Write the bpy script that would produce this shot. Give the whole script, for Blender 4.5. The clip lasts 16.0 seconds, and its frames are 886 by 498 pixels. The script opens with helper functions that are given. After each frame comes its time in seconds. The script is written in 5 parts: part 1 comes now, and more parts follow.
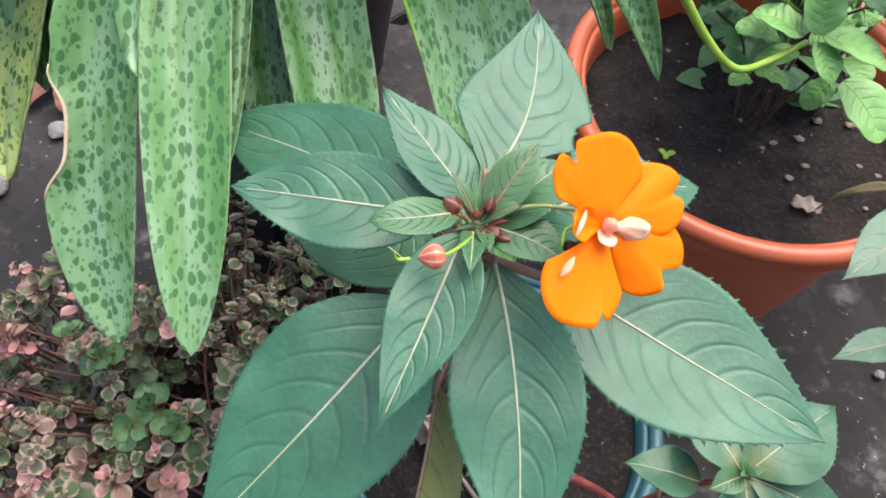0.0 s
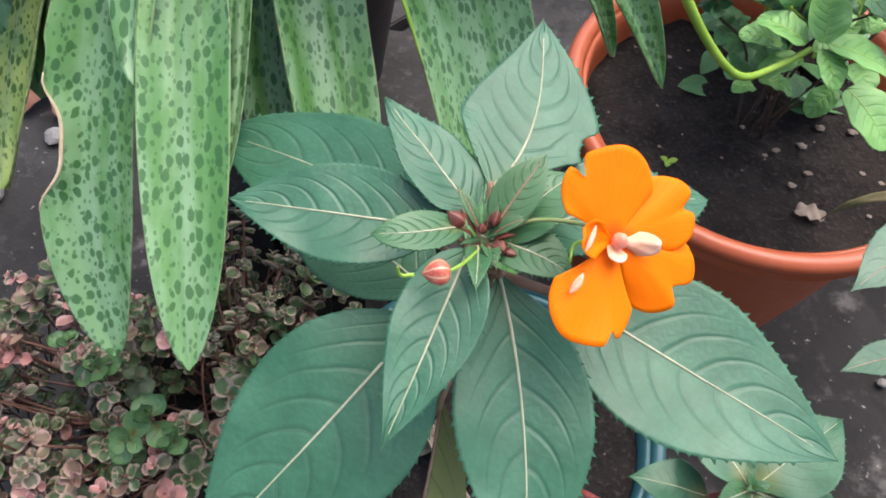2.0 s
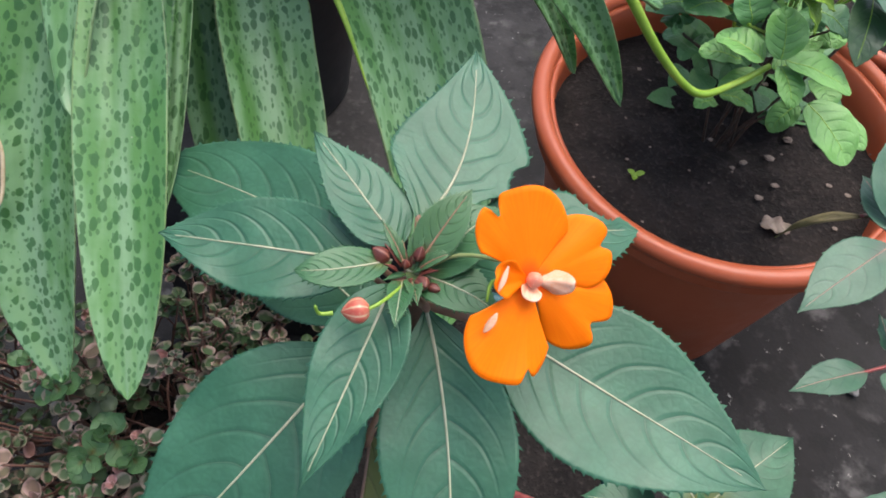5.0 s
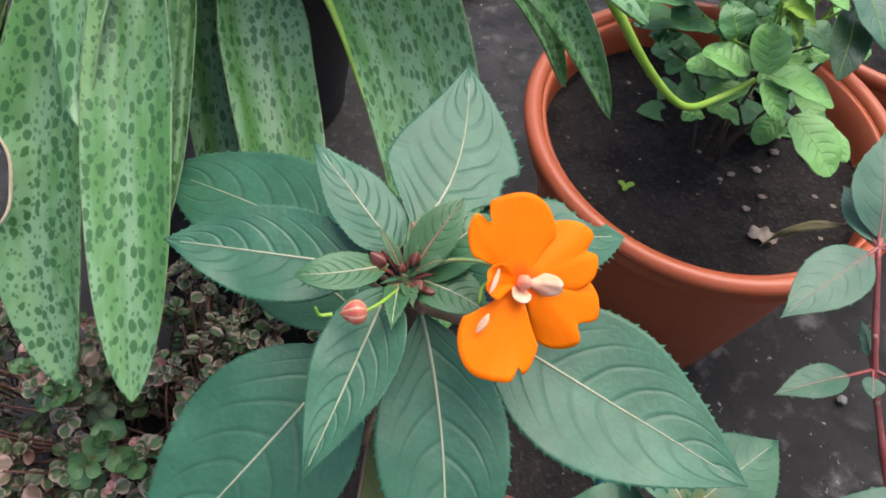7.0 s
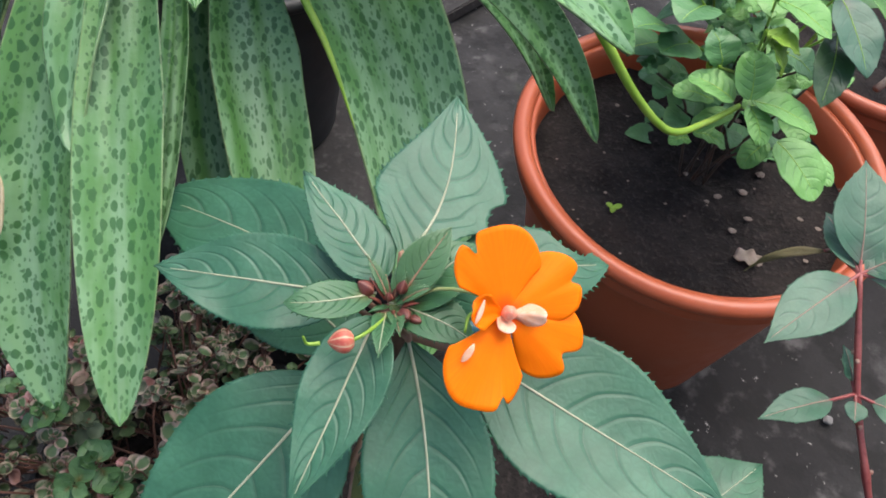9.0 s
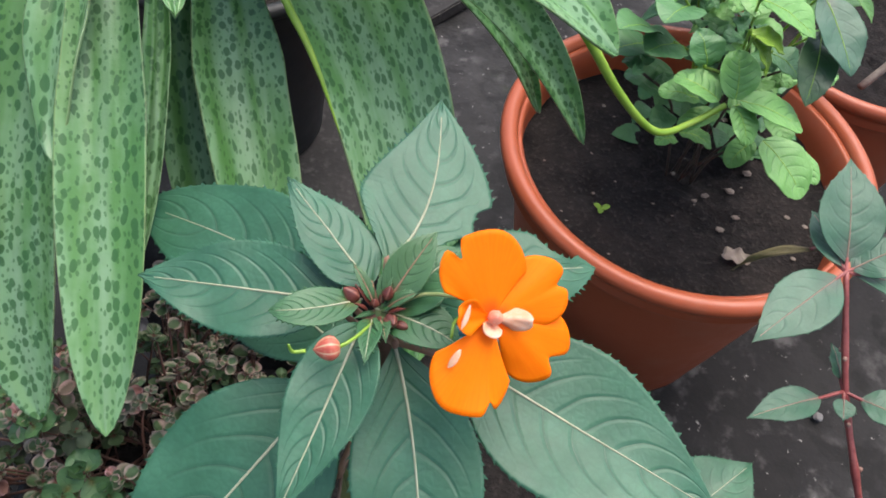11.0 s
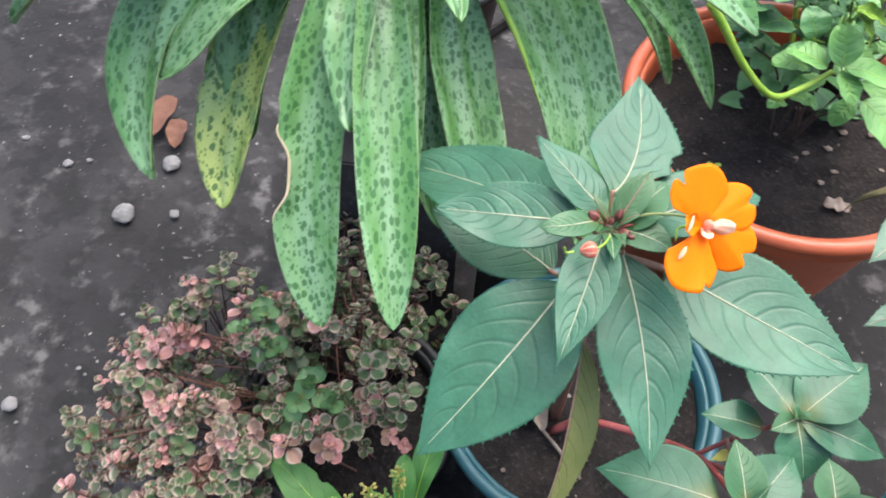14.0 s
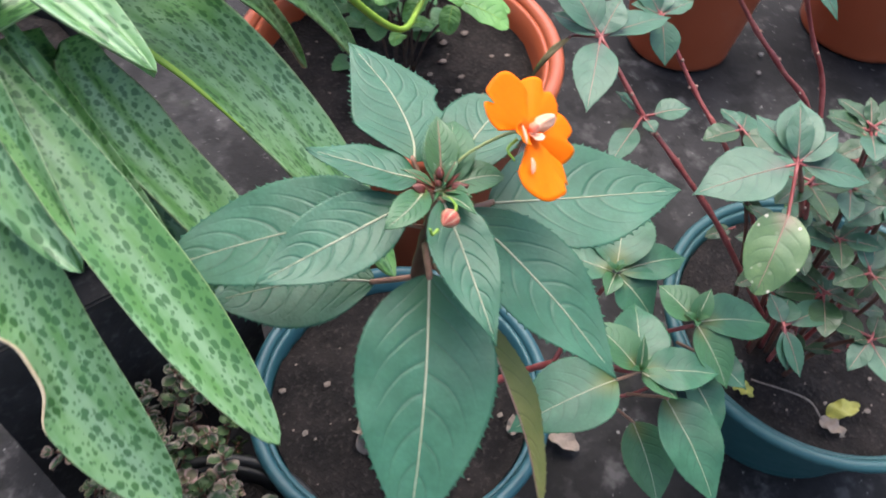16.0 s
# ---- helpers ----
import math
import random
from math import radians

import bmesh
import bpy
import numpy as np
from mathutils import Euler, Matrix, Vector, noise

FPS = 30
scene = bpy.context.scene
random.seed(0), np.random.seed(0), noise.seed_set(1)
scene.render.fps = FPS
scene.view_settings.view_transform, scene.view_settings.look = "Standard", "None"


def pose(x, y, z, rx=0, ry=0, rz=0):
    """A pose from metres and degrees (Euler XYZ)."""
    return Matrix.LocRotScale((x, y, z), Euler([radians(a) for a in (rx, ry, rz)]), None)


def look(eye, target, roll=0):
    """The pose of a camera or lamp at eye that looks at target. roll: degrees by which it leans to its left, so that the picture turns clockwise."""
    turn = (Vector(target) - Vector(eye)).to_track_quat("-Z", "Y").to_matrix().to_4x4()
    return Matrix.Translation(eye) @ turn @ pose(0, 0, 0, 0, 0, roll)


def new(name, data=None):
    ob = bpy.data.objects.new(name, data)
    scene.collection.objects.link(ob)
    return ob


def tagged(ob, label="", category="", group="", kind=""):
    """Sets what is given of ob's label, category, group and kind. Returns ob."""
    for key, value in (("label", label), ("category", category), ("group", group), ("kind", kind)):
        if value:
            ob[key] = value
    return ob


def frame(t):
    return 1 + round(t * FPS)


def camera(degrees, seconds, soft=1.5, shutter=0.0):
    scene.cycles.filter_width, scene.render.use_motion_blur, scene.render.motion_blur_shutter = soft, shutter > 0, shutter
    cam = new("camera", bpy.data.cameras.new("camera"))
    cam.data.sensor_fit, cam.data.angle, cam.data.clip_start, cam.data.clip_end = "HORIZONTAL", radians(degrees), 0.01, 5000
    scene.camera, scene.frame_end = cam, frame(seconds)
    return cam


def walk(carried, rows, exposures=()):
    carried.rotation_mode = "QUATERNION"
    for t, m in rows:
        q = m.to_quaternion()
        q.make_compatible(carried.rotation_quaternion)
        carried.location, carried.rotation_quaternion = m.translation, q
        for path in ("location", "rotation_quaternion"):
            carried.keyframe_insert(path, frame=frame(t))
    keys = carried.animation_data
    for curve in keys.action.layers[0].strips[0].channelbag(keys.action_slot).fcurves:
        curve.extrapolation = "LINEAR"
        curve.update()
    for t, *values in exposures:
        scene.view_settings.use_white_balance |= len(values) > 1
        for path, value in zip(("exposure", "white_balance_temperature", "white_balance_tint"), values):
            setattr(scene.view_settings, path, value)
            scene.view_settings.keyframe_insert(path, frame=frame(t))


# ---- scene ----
cam = camera(57.9, 16.0, soft=1.8, shutter=0.35)
PATH = [
    (0, (-0.0009, 0.1015, 0.6882), (0.0016, 0.3742, 0.2691), 7.95),
    (0.5, (-0.0033, 0.1021, 0.6862), (0.0001, 0.3765, 0.2682), 7.94),
    (1, (0.0018, 0.1055, 0.6862), (-0.0021, 0.3767, 0.2662), 6.72),
    (1.5, (0.0060, 0.1065, 0.6874), (0.0025, 0.3783, 0.2677), 7.23),
    (2, (-0.0032, 0.1071, 0.6847), (0.0004, 0.3821, 0.2672), 8.14),
    (2.5, (0.0027, 0.1114, 0.6856), (0.0043, 0.3823, 0.2654), 8.15),
    (3, (0.0049, 0.1085, 0.6905), (0.0133, 0.3823, 0.2721), 9.05),
    (3.5, (0.0014, 0.1155, 0.6911), (0.0146, 0.3926, 0.2751), 10.35),
    (4, (0.0150, 0.1180, 0.6911), (0.0200, 0.3905, 0.2720), 8.45),
    (6.5, (0.0161, 0.1111, 0.6989), (0.0255, 0.3926, 0.2857), 8.90),
    (7, (0.0159, 0.1088, 0.7009), (0.0255, 0.3914, 0.2885), 8.88),
    (7.5, (0.0113, 0.1084, 0.7048), (0.0272, 0.3972, 0.2969), 10.05),
    (8, (0.0129, 0.1111, 0.7055), (0.0268, 0.4009, 0.2983), 9.76),
    (8.5, (0.0154, 0.1103, 0.7066), (0.0290, 0.4005, 0.2997), 9.84),
    (11, (0.0179, 0.1120, 0.7067), (0.0377, 0.4038, 0.3011), 10.01),
    (11.5, (0.0226, 0.1072, 0.7025), (0.0458, 0.4070, 0.3029), 10.12),
    (12, (0.0117, 0.0935, 0.7014), (0.0461, 0.3855, 0.2969), 12.15),
    (12.5, (0.0072, 0.0468, 0.6968), (0.0254, 0.3316, 0.2862), 10.33),
    (13, (-0.0054, 0.0096, 0.7153), (-0.0163, 0.2871, 0.2995), 7.12),
    (13.5, (-0.0280, 0.0101, 0.7493), (-0.0562, 0.2899, 0.3359), 3.08),
    (14, (-0.0536, 0.0296, 0.7766), (-0.0673, 0.3073, 0.3611), 3.20),
    (14.5, (-0.0311, 0.0499, 0.7531), (0.0011, 0.3191, 0.3330), 0.05),
    (15, (-0.0372, 0.0415, 0.7544), (0.0678, 0.3134, 0.3481), -0.96),
    (15.5, (-0.1017, 0.0134, 0.7527), (0.0574, 0.2892, 0.3671), 1.98),
    (16, (-0.1290, 0.0793, 0.7290), (0.0731, 0.3075, 0.3326), 4.90),
]
EXPOSURE = 0.83
STOPS = ((0, 0.27, 6600, 14), (1.2, 0.27, 6600, 14), (2, 0.1, 6550, 13), (3, 0.05, 6450, 12), (4, -0.12, 6450, 12), (6.5, -0.22, 6450, 11), (8, -0.18, 6450, 11), (11.5, -0.17, 6450, 11),
         (12.5, -0.12, 6450, 11), (13, 0.22, 6450, 11), (14, 0.42, 6400, 11), (14.7, 0.22, 6350, 11), (15.5, 0.07, 6350, 11), (16, 0.13, 6350, 14))
SKY, SUN = 0.17, 1.6
walk(cam, [(t, look(eye, target, roll)) for t, eye, target, roll in PATH], [(t, EXPOSURE + stops, kelvin, tint) for t, stops, kelvin, tint in STOPS])

# ---- light ----
world = bpy.data.worlds.new("overcast_sky")
scene.world = world
world.use_nodes = True
wn = world.node_tree.nodes
sky = wn.new("ShaderNodeTexSky")
sky.sky_type, sky.sun_disc = "NISHITA", False
sky.sun_elevation, sky.sun_rotation = radians(72), radians(35)
sky.air_density, sky.dust_density, sky.ozone_density = 1.0, 4.5, 0.8
world.node_tree.links.new(sky.outputs[0], wn["Background"].inputs[0])
wn["Background"].inputs[1].default_value = SKY
sun_data = bpy.data.lights.new("sun", "SUN")
sun_data.energy, sun_data.angle, sun_data.color = SUN, radians(60), (1.0, 0.985, 0.95)
sun = new("sun", sun_data)
sun.matrix_world = look((0.4, 0.75, 2.0), (0, 0.3, 0.3))


# ---- materials ----
class Nodes:
    """Short hand for one node material."""

    def __init__(self, name, rough=0.5, spec=0.5):
        self.mat = bpy.data.materials.new(name)
        self.mat.use_nodes = True
        self.tree = self.mat.node_tree
        self.bsdf = self.tree.nodes["Principled BSDF"]
        self.bsdf.inputs["Roughness"].default_value = rough
        self.bsdf.inputs["Specular IOR Level"].default_value = spec

    def put(self, socket, value):
        if isinstance(value, bpy.types.NodeSocket):
            self.tree.links.new(value, socket)
        elif isinstance(value, tuple) and len(value) == 3 and socket.type == "RGBA":
            socket.default_value = (*value, 1)
        else:
            socket.default_value = value

    def node(self, kind, outs=0, **ins):
        n = self.tree.nodes.new(kind)
        for key, value in ins.items():
            self.put(n.inputs[key.replace("_", " ")], value)
        return n.outputs[outs]

    def math(self, op, a, b=0.0, c=0.0):
        n = self.tree.nodes.new("ShaderNodeMath")
        n.operation = op
        for i, value in enumerate((a, b, c)):
            self.put(n.inputs[i], value)
        return n.outputs[0]

    def ramp(self, value, low, high):
        n = self.tree.nodes.new("ShaderNodeMapRange")
        n.interpolation_type = "SMOOTHSTEP"
        self.put(n.inputs[0], value)
        self.put(n.inputs[1], low)
        self.put(n.inputs[2], high)
        return n.outputs[0]

    def mix(self, factor, a, b):
        n = self.tree.nodes.new("ShaderNodeMix")
        n.data_type = "RGBA"
        self.put(n.inputs[0], factor)
        self.put(n.inputs[6], a)
        self.put(n.inputs[7], b)
        return n.outputs[2]

    def noise(self, vector, scale, detail=4.0, rough=0.6):
        n = self.tree.nodes.new("ShaderNodeTexNoise")
        self.put(n.inputs["Vector"], vector)
        n.inputs["Scale"].default_value = scale
        n.inputs["Detail"].default_value = detail
        n.inputs["Roughness"].default_value = rough
        return n.outputs[0]

    def coords(self):
        return self.tree.nodes.new("ShaderNodeTexCoord").outputs["Object"]

    def uv(self, name):
        n = self.tree.nodes.new("ShaderNodeUVMap")
        n.uv_map = name
        s = self.tree.nodes.new("ShaderNodeSeparateXYZ")
        self.tree.links.new(n.outputs[0], s.inputs[0])
        return n.outputs[0], s.outputs[0], s.outputs[1]

    def chance(self):
        return self.tree.nodes.new("ShaderNodeObjectInfo").outputs["Random"]

    def colour(self, value):
        self.put(self.bsdf.inputs["Base Color"], value)

    def bump(self, height, strength, distance):
        n = self.tree.nodes.new("ShaderNodeBump")
        n.inputs["Strength"].default_value = strength
        n.inputs["Distance"].default_value = distance
        self.put(n.inputs["Height"], height)
        self.tree.links.new(n.outputs[0], self.bsdf.inputs["Normal"])

    def thin(self, amount):
        """Some light through a thin leaf or petal."""
        self.bsdf.inputs["Subsurface Weight"].default_value = amount
        self.bsdf.inputs["Subsurface Radius"].default_value = (0.002, 0.003, 0.001)
        self.bsdf.inputs["Subsurface Scale"].default_value = 0.5


def leaf_material(name, dark, light, vein, veins, slant, base=None, rough=0.43, line=0.013, reach=0.85, spec=0.5, shown=0.55, relief=1.0):
    """A veined leaf: side veins in grooves that bend towards the tip, raised panels between them, mottling."""
    k = Nodes(name, rough, spec)
    _, u, v = k.uv("leaf")
    metres, _, _ = k.uv("metres")
    rnd = k.chance()
    side = k.math("ABSOLUTE", v)
    wob = k.math("MULTIPLY", k.math("SUBTRACT", k.noise(metres, 30, 2), 0.5), 0.5)
    bend = k.math("ADD", k.math("MULTIPLY", side, 0.3 * slant), k.math("MULTIPLY", k.math("POWER", side, 2.6), 0.62 * slant))
    half = k.math("MULTIPLY", k.math("GREATER_THAN", v, 0.0), 0.37)
    phase = k.math("ADD", k.math("ADD", k.math("MULTIPLY", k.math("SUBTRACT", u, bend), veins), half), wob)
    saw = k.math("FRACT", phase)
    dist = k.math("MINIMUM", saw, k.math("SUBTRACT", 1.0, saw))
    inner = k.math("SUBTRACT", 1.0, k.ramp(side, reach * 0.5, reach * 1.08))
    thread = k.math("SUBTRACT", 1.0, k.ramp(dist, line * 0.3, line * 1.7))
    lines = k.math("MULTIPLY", k.math("MULTIPLY", thread, inner), k.ramp(k.noise(metres, 55, 2), 0.34, 0.58))
    groove_shade = k.math("MULTIPLY", k.math("SUBTRACT", 1.0, k.ramp(dist, 0.008, 0.07)), inner)
    tone = k.math("ADD", k.math("MULTIPLY", k.noise(metres, 38, 5), 0.55), k.math("MULTIPLY", k.noise(metres, 11, 2), 0.45))
    col = k.mix(k.ramp(tone, 0.34, 0.66), dark, light)
    mesh = k.tree.nodes.new("ShaderNodeTexVoronoi")
    mesh.feature = "DISTANCE_TO_EDGE"
    mesh.inputs["Scale"].default_value = 330
    k.put(mesh.inputs["Vector"], metres)
    net = k.math("SUBTRACT", 1.0, k.ramp(mesh.outputs["Distance"], 0.0, 0.16))
    col = k.mix(k.math("MULTIPLY", net, 0.22), col, dark)
    # Shadow lines in the vein grooves, painted into the leaf colour.
    col = k.mix(k.math("MULTIPLY", groove_shade, 0.8), col, tuple(0.8 * c for c in dark))
    fleck = k.ramp(k.noise(metres, 420, 4), 0.52, 0.74)
    col = k.mix(k.math("MULTIPLY", fleck, 0.22), col, light)
    dust = k.ramp(k.noise(metres, 620, 2), 0.745, 0.79)
    col = k.mix(k.math("MULTIPLY", dust, 0.35), col, vein)
    col = k.mix(k.math("MULTIPLY", rnd, 0.12), col, light)
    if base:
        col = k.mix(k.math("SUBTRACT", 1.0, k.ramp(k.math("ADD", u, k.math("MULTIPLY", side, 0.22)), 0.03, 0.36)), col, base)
    col = k.mix(k.math("MULTIPLY", lines, shown), col, vein)
    k.colour(col)
    k.put(k.bsdf.inputs["Roughness"], k.math("ADD", rough - 0.1, k.math("MULTIPLY", k.noise(metres, 90, 3), 0.24)))
    dome = k.math("MULTIPLY", k.ramp(dist, -0.02, 0.17), k.math("MULTIPLY", inner, 0.38))
    height = k.math("ADD", dome, k.math("MULTIPLY", k.noise(metres, 75, 3), 0.4))
    height = k.math("ADD", height, k.math("MULTIPLY", k.noise(metres, 24, 2), 0.8))
    height = k.math("ADD", height, k.math("MULTIPLY", k.noise(metres, 300, 3), 0.08))
    height = k.math("ADD", height, k.math("MULTIPLY", k.ramp(mesh.outputs["Distance"], 0.0, 0.3), 0.05))
    k.bump(height, 0.7 * relief, 0.0009)
    k.thin(0.08)
    return k.mat


def dotted(mat):
    """Pale dots, thick along the margin, over a leaf material."""
    tree = mat.node_tree
    base = tree.nodes["Principled BSDF"].inputs["Base Color"]
    before = base.links[0].from_socket
    uv = tree.nodes.new("ShaderNodeUVMap")
    uv.uv_map = "metres"
    cells = tree.nodes.new("ShaderNodeTexVoronoi")
    cells.inputs["Scale"].default_value = 170
    tree.links.new(uv.outputs[0], cells.inputs["Vector"])
    near = tree.nodes.new("ShaderNodeMapRange")
    tree.links.new(cells.outputs["Distance"], near.inputs[0])
    near.inputs[1].default_value, near.inputs[2].default_value, near.inputs[3].default_value, near.inputs[4].default_value = 0.17, 0.25, 0.95, 0.0
    over = tree.nodes.new("ShaderNodeMix")
    over.data_type = "RGBA"
    where = tree.nodes.new("ShaderNodeUVMap")
    where.uv_map = "leaf"
    split = tree.nodes.new("ShaderNodeSeparateXYZ")
    tree.links.new(where.outputs[0], split.inputs[0])
    side = tree.nodes.new("ShaderNodeMath")
    side.operation = "ABSOLUTE"
    tree.links.new(split.outputs[1], side.inputs[0])
    band = tree.nodes.new("ShaderNodeMapRange")
    tree.links.new(side.outputs[0], band.inputs[0])
    band.inputs[1].default_value, band.inputs[2].default_value, band.inputs[3].default_value = 0.45, 0.75, 0.15
    both = tree.nodes.new("ShaderNodeMath")
    both.operation = "MULTIPLY"
    tree.links.new(near.outputs[0], both.inputs[0])
    tree.links.new(band.outputs[0], both.inputs[1])
    tree.links.new(both.outputs[0], over.inputs[0])
    tree.links.new(before, over.inputs[6])
    over.inputs[7].default_value = (0.62, 0.58, 0.45, 1)
    tree.links.new(over.outputs[2], base)
    return mat


def spotted_material(name, ageing):
    k = Nodes(name, 0.36)
    uv, u, v = k.uv("leaf")
    metres, mx, my = k.uv("metres")
    rnd = k.chance()
    warp = k.math("MULTIPLY", k.math("SUBTRACT", k.noise(metres, 170, 2), 0.5), 0.0025)
    x = k.math("ADD", mx, warp)
    y = k.math("ADD", my, k.math("MULTIPLY", rnd, 3.7))
    marks = None
    for cell, stretch, most in ((0.0036, 1.75, 0.37), (0.0023, 1.7, 0.27)):
        pos = k.node("ShaderNodeCombineXYZ", X=k.math("DIVIDE", x, cell), Y=k.math("DIVIDE", y, cell * stretch), Z=k.math("MULTIPLY", rnd, 9.0))
        n = k.tree.nodes.new("ShaderNodeTexVoronoi")
        n.voronoi_dimensions = "2D"
        n.inputs["Scale"].default_value = 1.0
        k.tree.links.new(pos, n.inputs["Vector"])
        grey = k.tree.nodes.new("ShaderNodeSeparateColor")
        k.tree.links.new(n.outputs["Color"], grey.inputs[0])
        size = k.math("MULTIPLY", k.ramp(grey.outputs[0], 0.1, 0.7), most)
        inside = k.ramp(k.math("SUBTRACT", size, n.outputs["Distance"]), -0.03, 0.04)
        marks = inside if marks is None else k.math("MAXIMUM", marks, k.math("MULTIPLY", inside, 0.75))
    along = k.node("ShaderNodeCombineXYZ", X=k.math("MULTIPLY", mx, 90.0), Y=k.math("MULTIPLY", y, 11.0), Z=k.math("MULTIPLY", rnd, 7.0))
    ridge_tone = k.math("ADD", k.math("MULTIPLY", k.noise(along, 1.0, 3), 0.75), k.math("MULTIPLY", k.noise(metres, 70, 3), 0.25))
    # Streaky green; the light and dark of lengthwise ridges is painted into it.
    pale = k.mix(k.ramp(ridge_tone, 0.38, 0.6), (0.085, 0.22, 0.055), (0.19, 0.345, 0.165))
    young = k.math("SUBTRACT", 1.0, k.ramp(k.math("ADD", u, k.math("MULTIPLY", k.noise(metres, 25, 2), 0.3)), 0.3, 0.8))
    pale = k.mix(k.math("MULTIPLY", young, 0.5), pale, (0.12, 0.28, 0.06))
    if ageing:
        pale = k.mix(k.ramp(k.noise(metres, 18, 2), 0.3, 0.55), pale, (0.42, 0.5, 0.14))
    crease = k.math("SUBTRACT", 1.0, k.ramp(k.math("ABSOLUTE", k.math("ADD", v, k.math("MULTIPLY", k.math("SUBTRACT", k.noise(metres, 20, 2), 0.5), 0.25))), 0.02, 0.26))
    pale = k.mix(k.math("MULTIPLY", crease, 0.4), pale, (0.24, 0.37, 0.22))
    dark = k.mix(k.noise(metres, 160, 3), (0.014, 0.075, 0.012), (0.032, 0.125, 0.026))
    col = k.mix(k.math("MULTIPLY", marks, 0.83), pale, dark)
    edge = k.ramp(k.math("ABSOLUTE", v), 0.95, 1.0)
    col = k.mix(k.math("MULTIPLY", edge, 0.45), col, (0.3, 0.36, 0.17))
    bits = k.ramp(k.noise(metres, 260, 2), 0.74, 0.8)
    col = k.mix(k.math("MULTIPLY", bits, 0.5), col, (0.6, 0.6, 0.45))
    k.colour(col)
    k.put(k.bsdf.inputs["Roughness"], k.math("ADD", 0.24, k.math("MULTIPLY", k.noise(metres, 60, 4), 0.22)))
    ridge = k.math("SINE", k.math("MULTIPLY", mx, 2600.0))
    k.bump(k.math("ADD", k.math("MULTIPLY", ridge, 0.06), k.noise(metres, 350, 3)), 0.35, 0.0005)
    k.thin(0.08)
    return k.mat


def speckled(name, colours, scale, rough, bump=0.3, depth=0.002, spec=0.5, fine=6.0, rnd=0.0):
    """A surface mottled at two scales, from three colours."""
    k = Nodes(name, rough, spec)
    p = k.coords()
    big, small = k.noise(p, scale, 5), k.noise(p, scale * fine, 4)
    col = k.mix(k.ramp(big, 0.35, 0.68), colours[0], colours[1])
    col = k.mix(k.math("MULTIPLY", k.ramp(small, 0.5, 0.75), 0.7), col, colours[2])
    if rnd:
        col = k.mix(k.math("MULTIPLY", k.chance(), rnd), col, colours[2])
    k.colour(col)
    k.put(k.bsdf.inputs["Roughness"], k.math("ADD", rough - 0.1, k.math("MULTIPLY", small, 0.2)))
    k.bump(k.math("ADD", big, k.math("MULTIPLY", small, 0.6)), bump, depth)
    return k.mat


def ground_material():
    k = Nodes("old_concrete", 0.8, 0.3)
    p = k.coords()
    a, b, c = k.noise(p, 3.2, 6), k.noise(p, 17, 6, 0.7), k.noise(p, 140, 4)
    col = k.mix(k.ramp(a, 0.36, 0.66), (0.012, 0.0112, 0.0112), (0.034, 0.0323, 0.0315))
    col = k.mix(k.math("MULTIPLY", k.ramp(b, 0.52, 0.74), 0.7), col, (0.09, 0.0865, 0.084))
    col = k.mix(k.math("MULTIPLY", k.ramp(b, 0.5, 0.3), 0.7), col, (0.015, 0.014, 0.013))
    col = k.mix(k.ramp(c, 0.66, 0.74), col, (0.3, 0.29, 0.27))
    patch = k.math("MULTIPLY", k.ramp(k.noise(p, 34, 3, 0.5), 0.55, 0.68), k.ramp(k.noise(p, 5, 2), 0.38, 0.58))
    col = k.mix(k.math("MULTIPLY", patch, 0.4), col, (0.16, 0.152, 0.145))
    damp = k.math("MULTIPLY", k.ramp(k.noise(p, 20, 4, 0.6), 0.48, 0.6), 0.7)
    col = k.mix(damp, col, (0.008, 0.0075, 0.007))
    moss = k.math("MULTIPLY", k.ramp(k.noise(p, 6.3, 5), 0.62, 0.75), 0.5)
    col = k.mix(moss, col, (0.05, 0.062, 0.03))
    k.colour(col)
    k.bump(k.math("ADD", b, k.math("MULTIPLY", c, 0.35)), 0.7, 0.004)
    return k.mat


def plastic(name, colour, dusty, rough):
    k = Nodes(name, rough)
    p = k.coords()
    a = k.noise(p, 9, 5)
    dust = k.math("MULTIPLY", k.ramp(k.noise(p, 28, 6, 0.7), 0.5, 0.78), 0.3)
    col = k.mix(k.math("MULTIPLY", a, 0.4), colour, tuple(c * 0.72 for c in colour))
    k.colour(k.mix(dust, col, dusty))
    k.put(k.bsdf.inputs["Roughness"], k.math("ADD", rough - 0.08, k.math("MULTIPLY", k.noise(p, 60, 4), 0.22)))
    k.bump(k.noise(p, 320, 3), 0.12, 0.0008)
    return k.mat


def petal_material():
    k = Nodes("orange_petal", 0.55, 0.12)
    metres, _, _ = k.uv("metres")
    _, u, v = k.uv("leaf")
    fine = k.noise(k.node("ShaderNodeCombineXYZ", X=k.math("MULTIPLY", v, 26.0), Y=k.math("MULTIPLY", u, 1.6)), 1.0, 3)
    col = k.mix(k.ramp(fine, 0.2, 0.8), (0.94, 0.165, 0.0004), (0.97, 0.195, 0.0006))
    col = k.mix(k.math("SUBTRACT", 1.0, k.ramp(u, 0.05, 0.3)), col, (0.85, 0.085, 0.006))
    k.colour(col)
    k.bump(fine, 0.12, 0.0003)
    k.thin(0.1)
    return k.mat


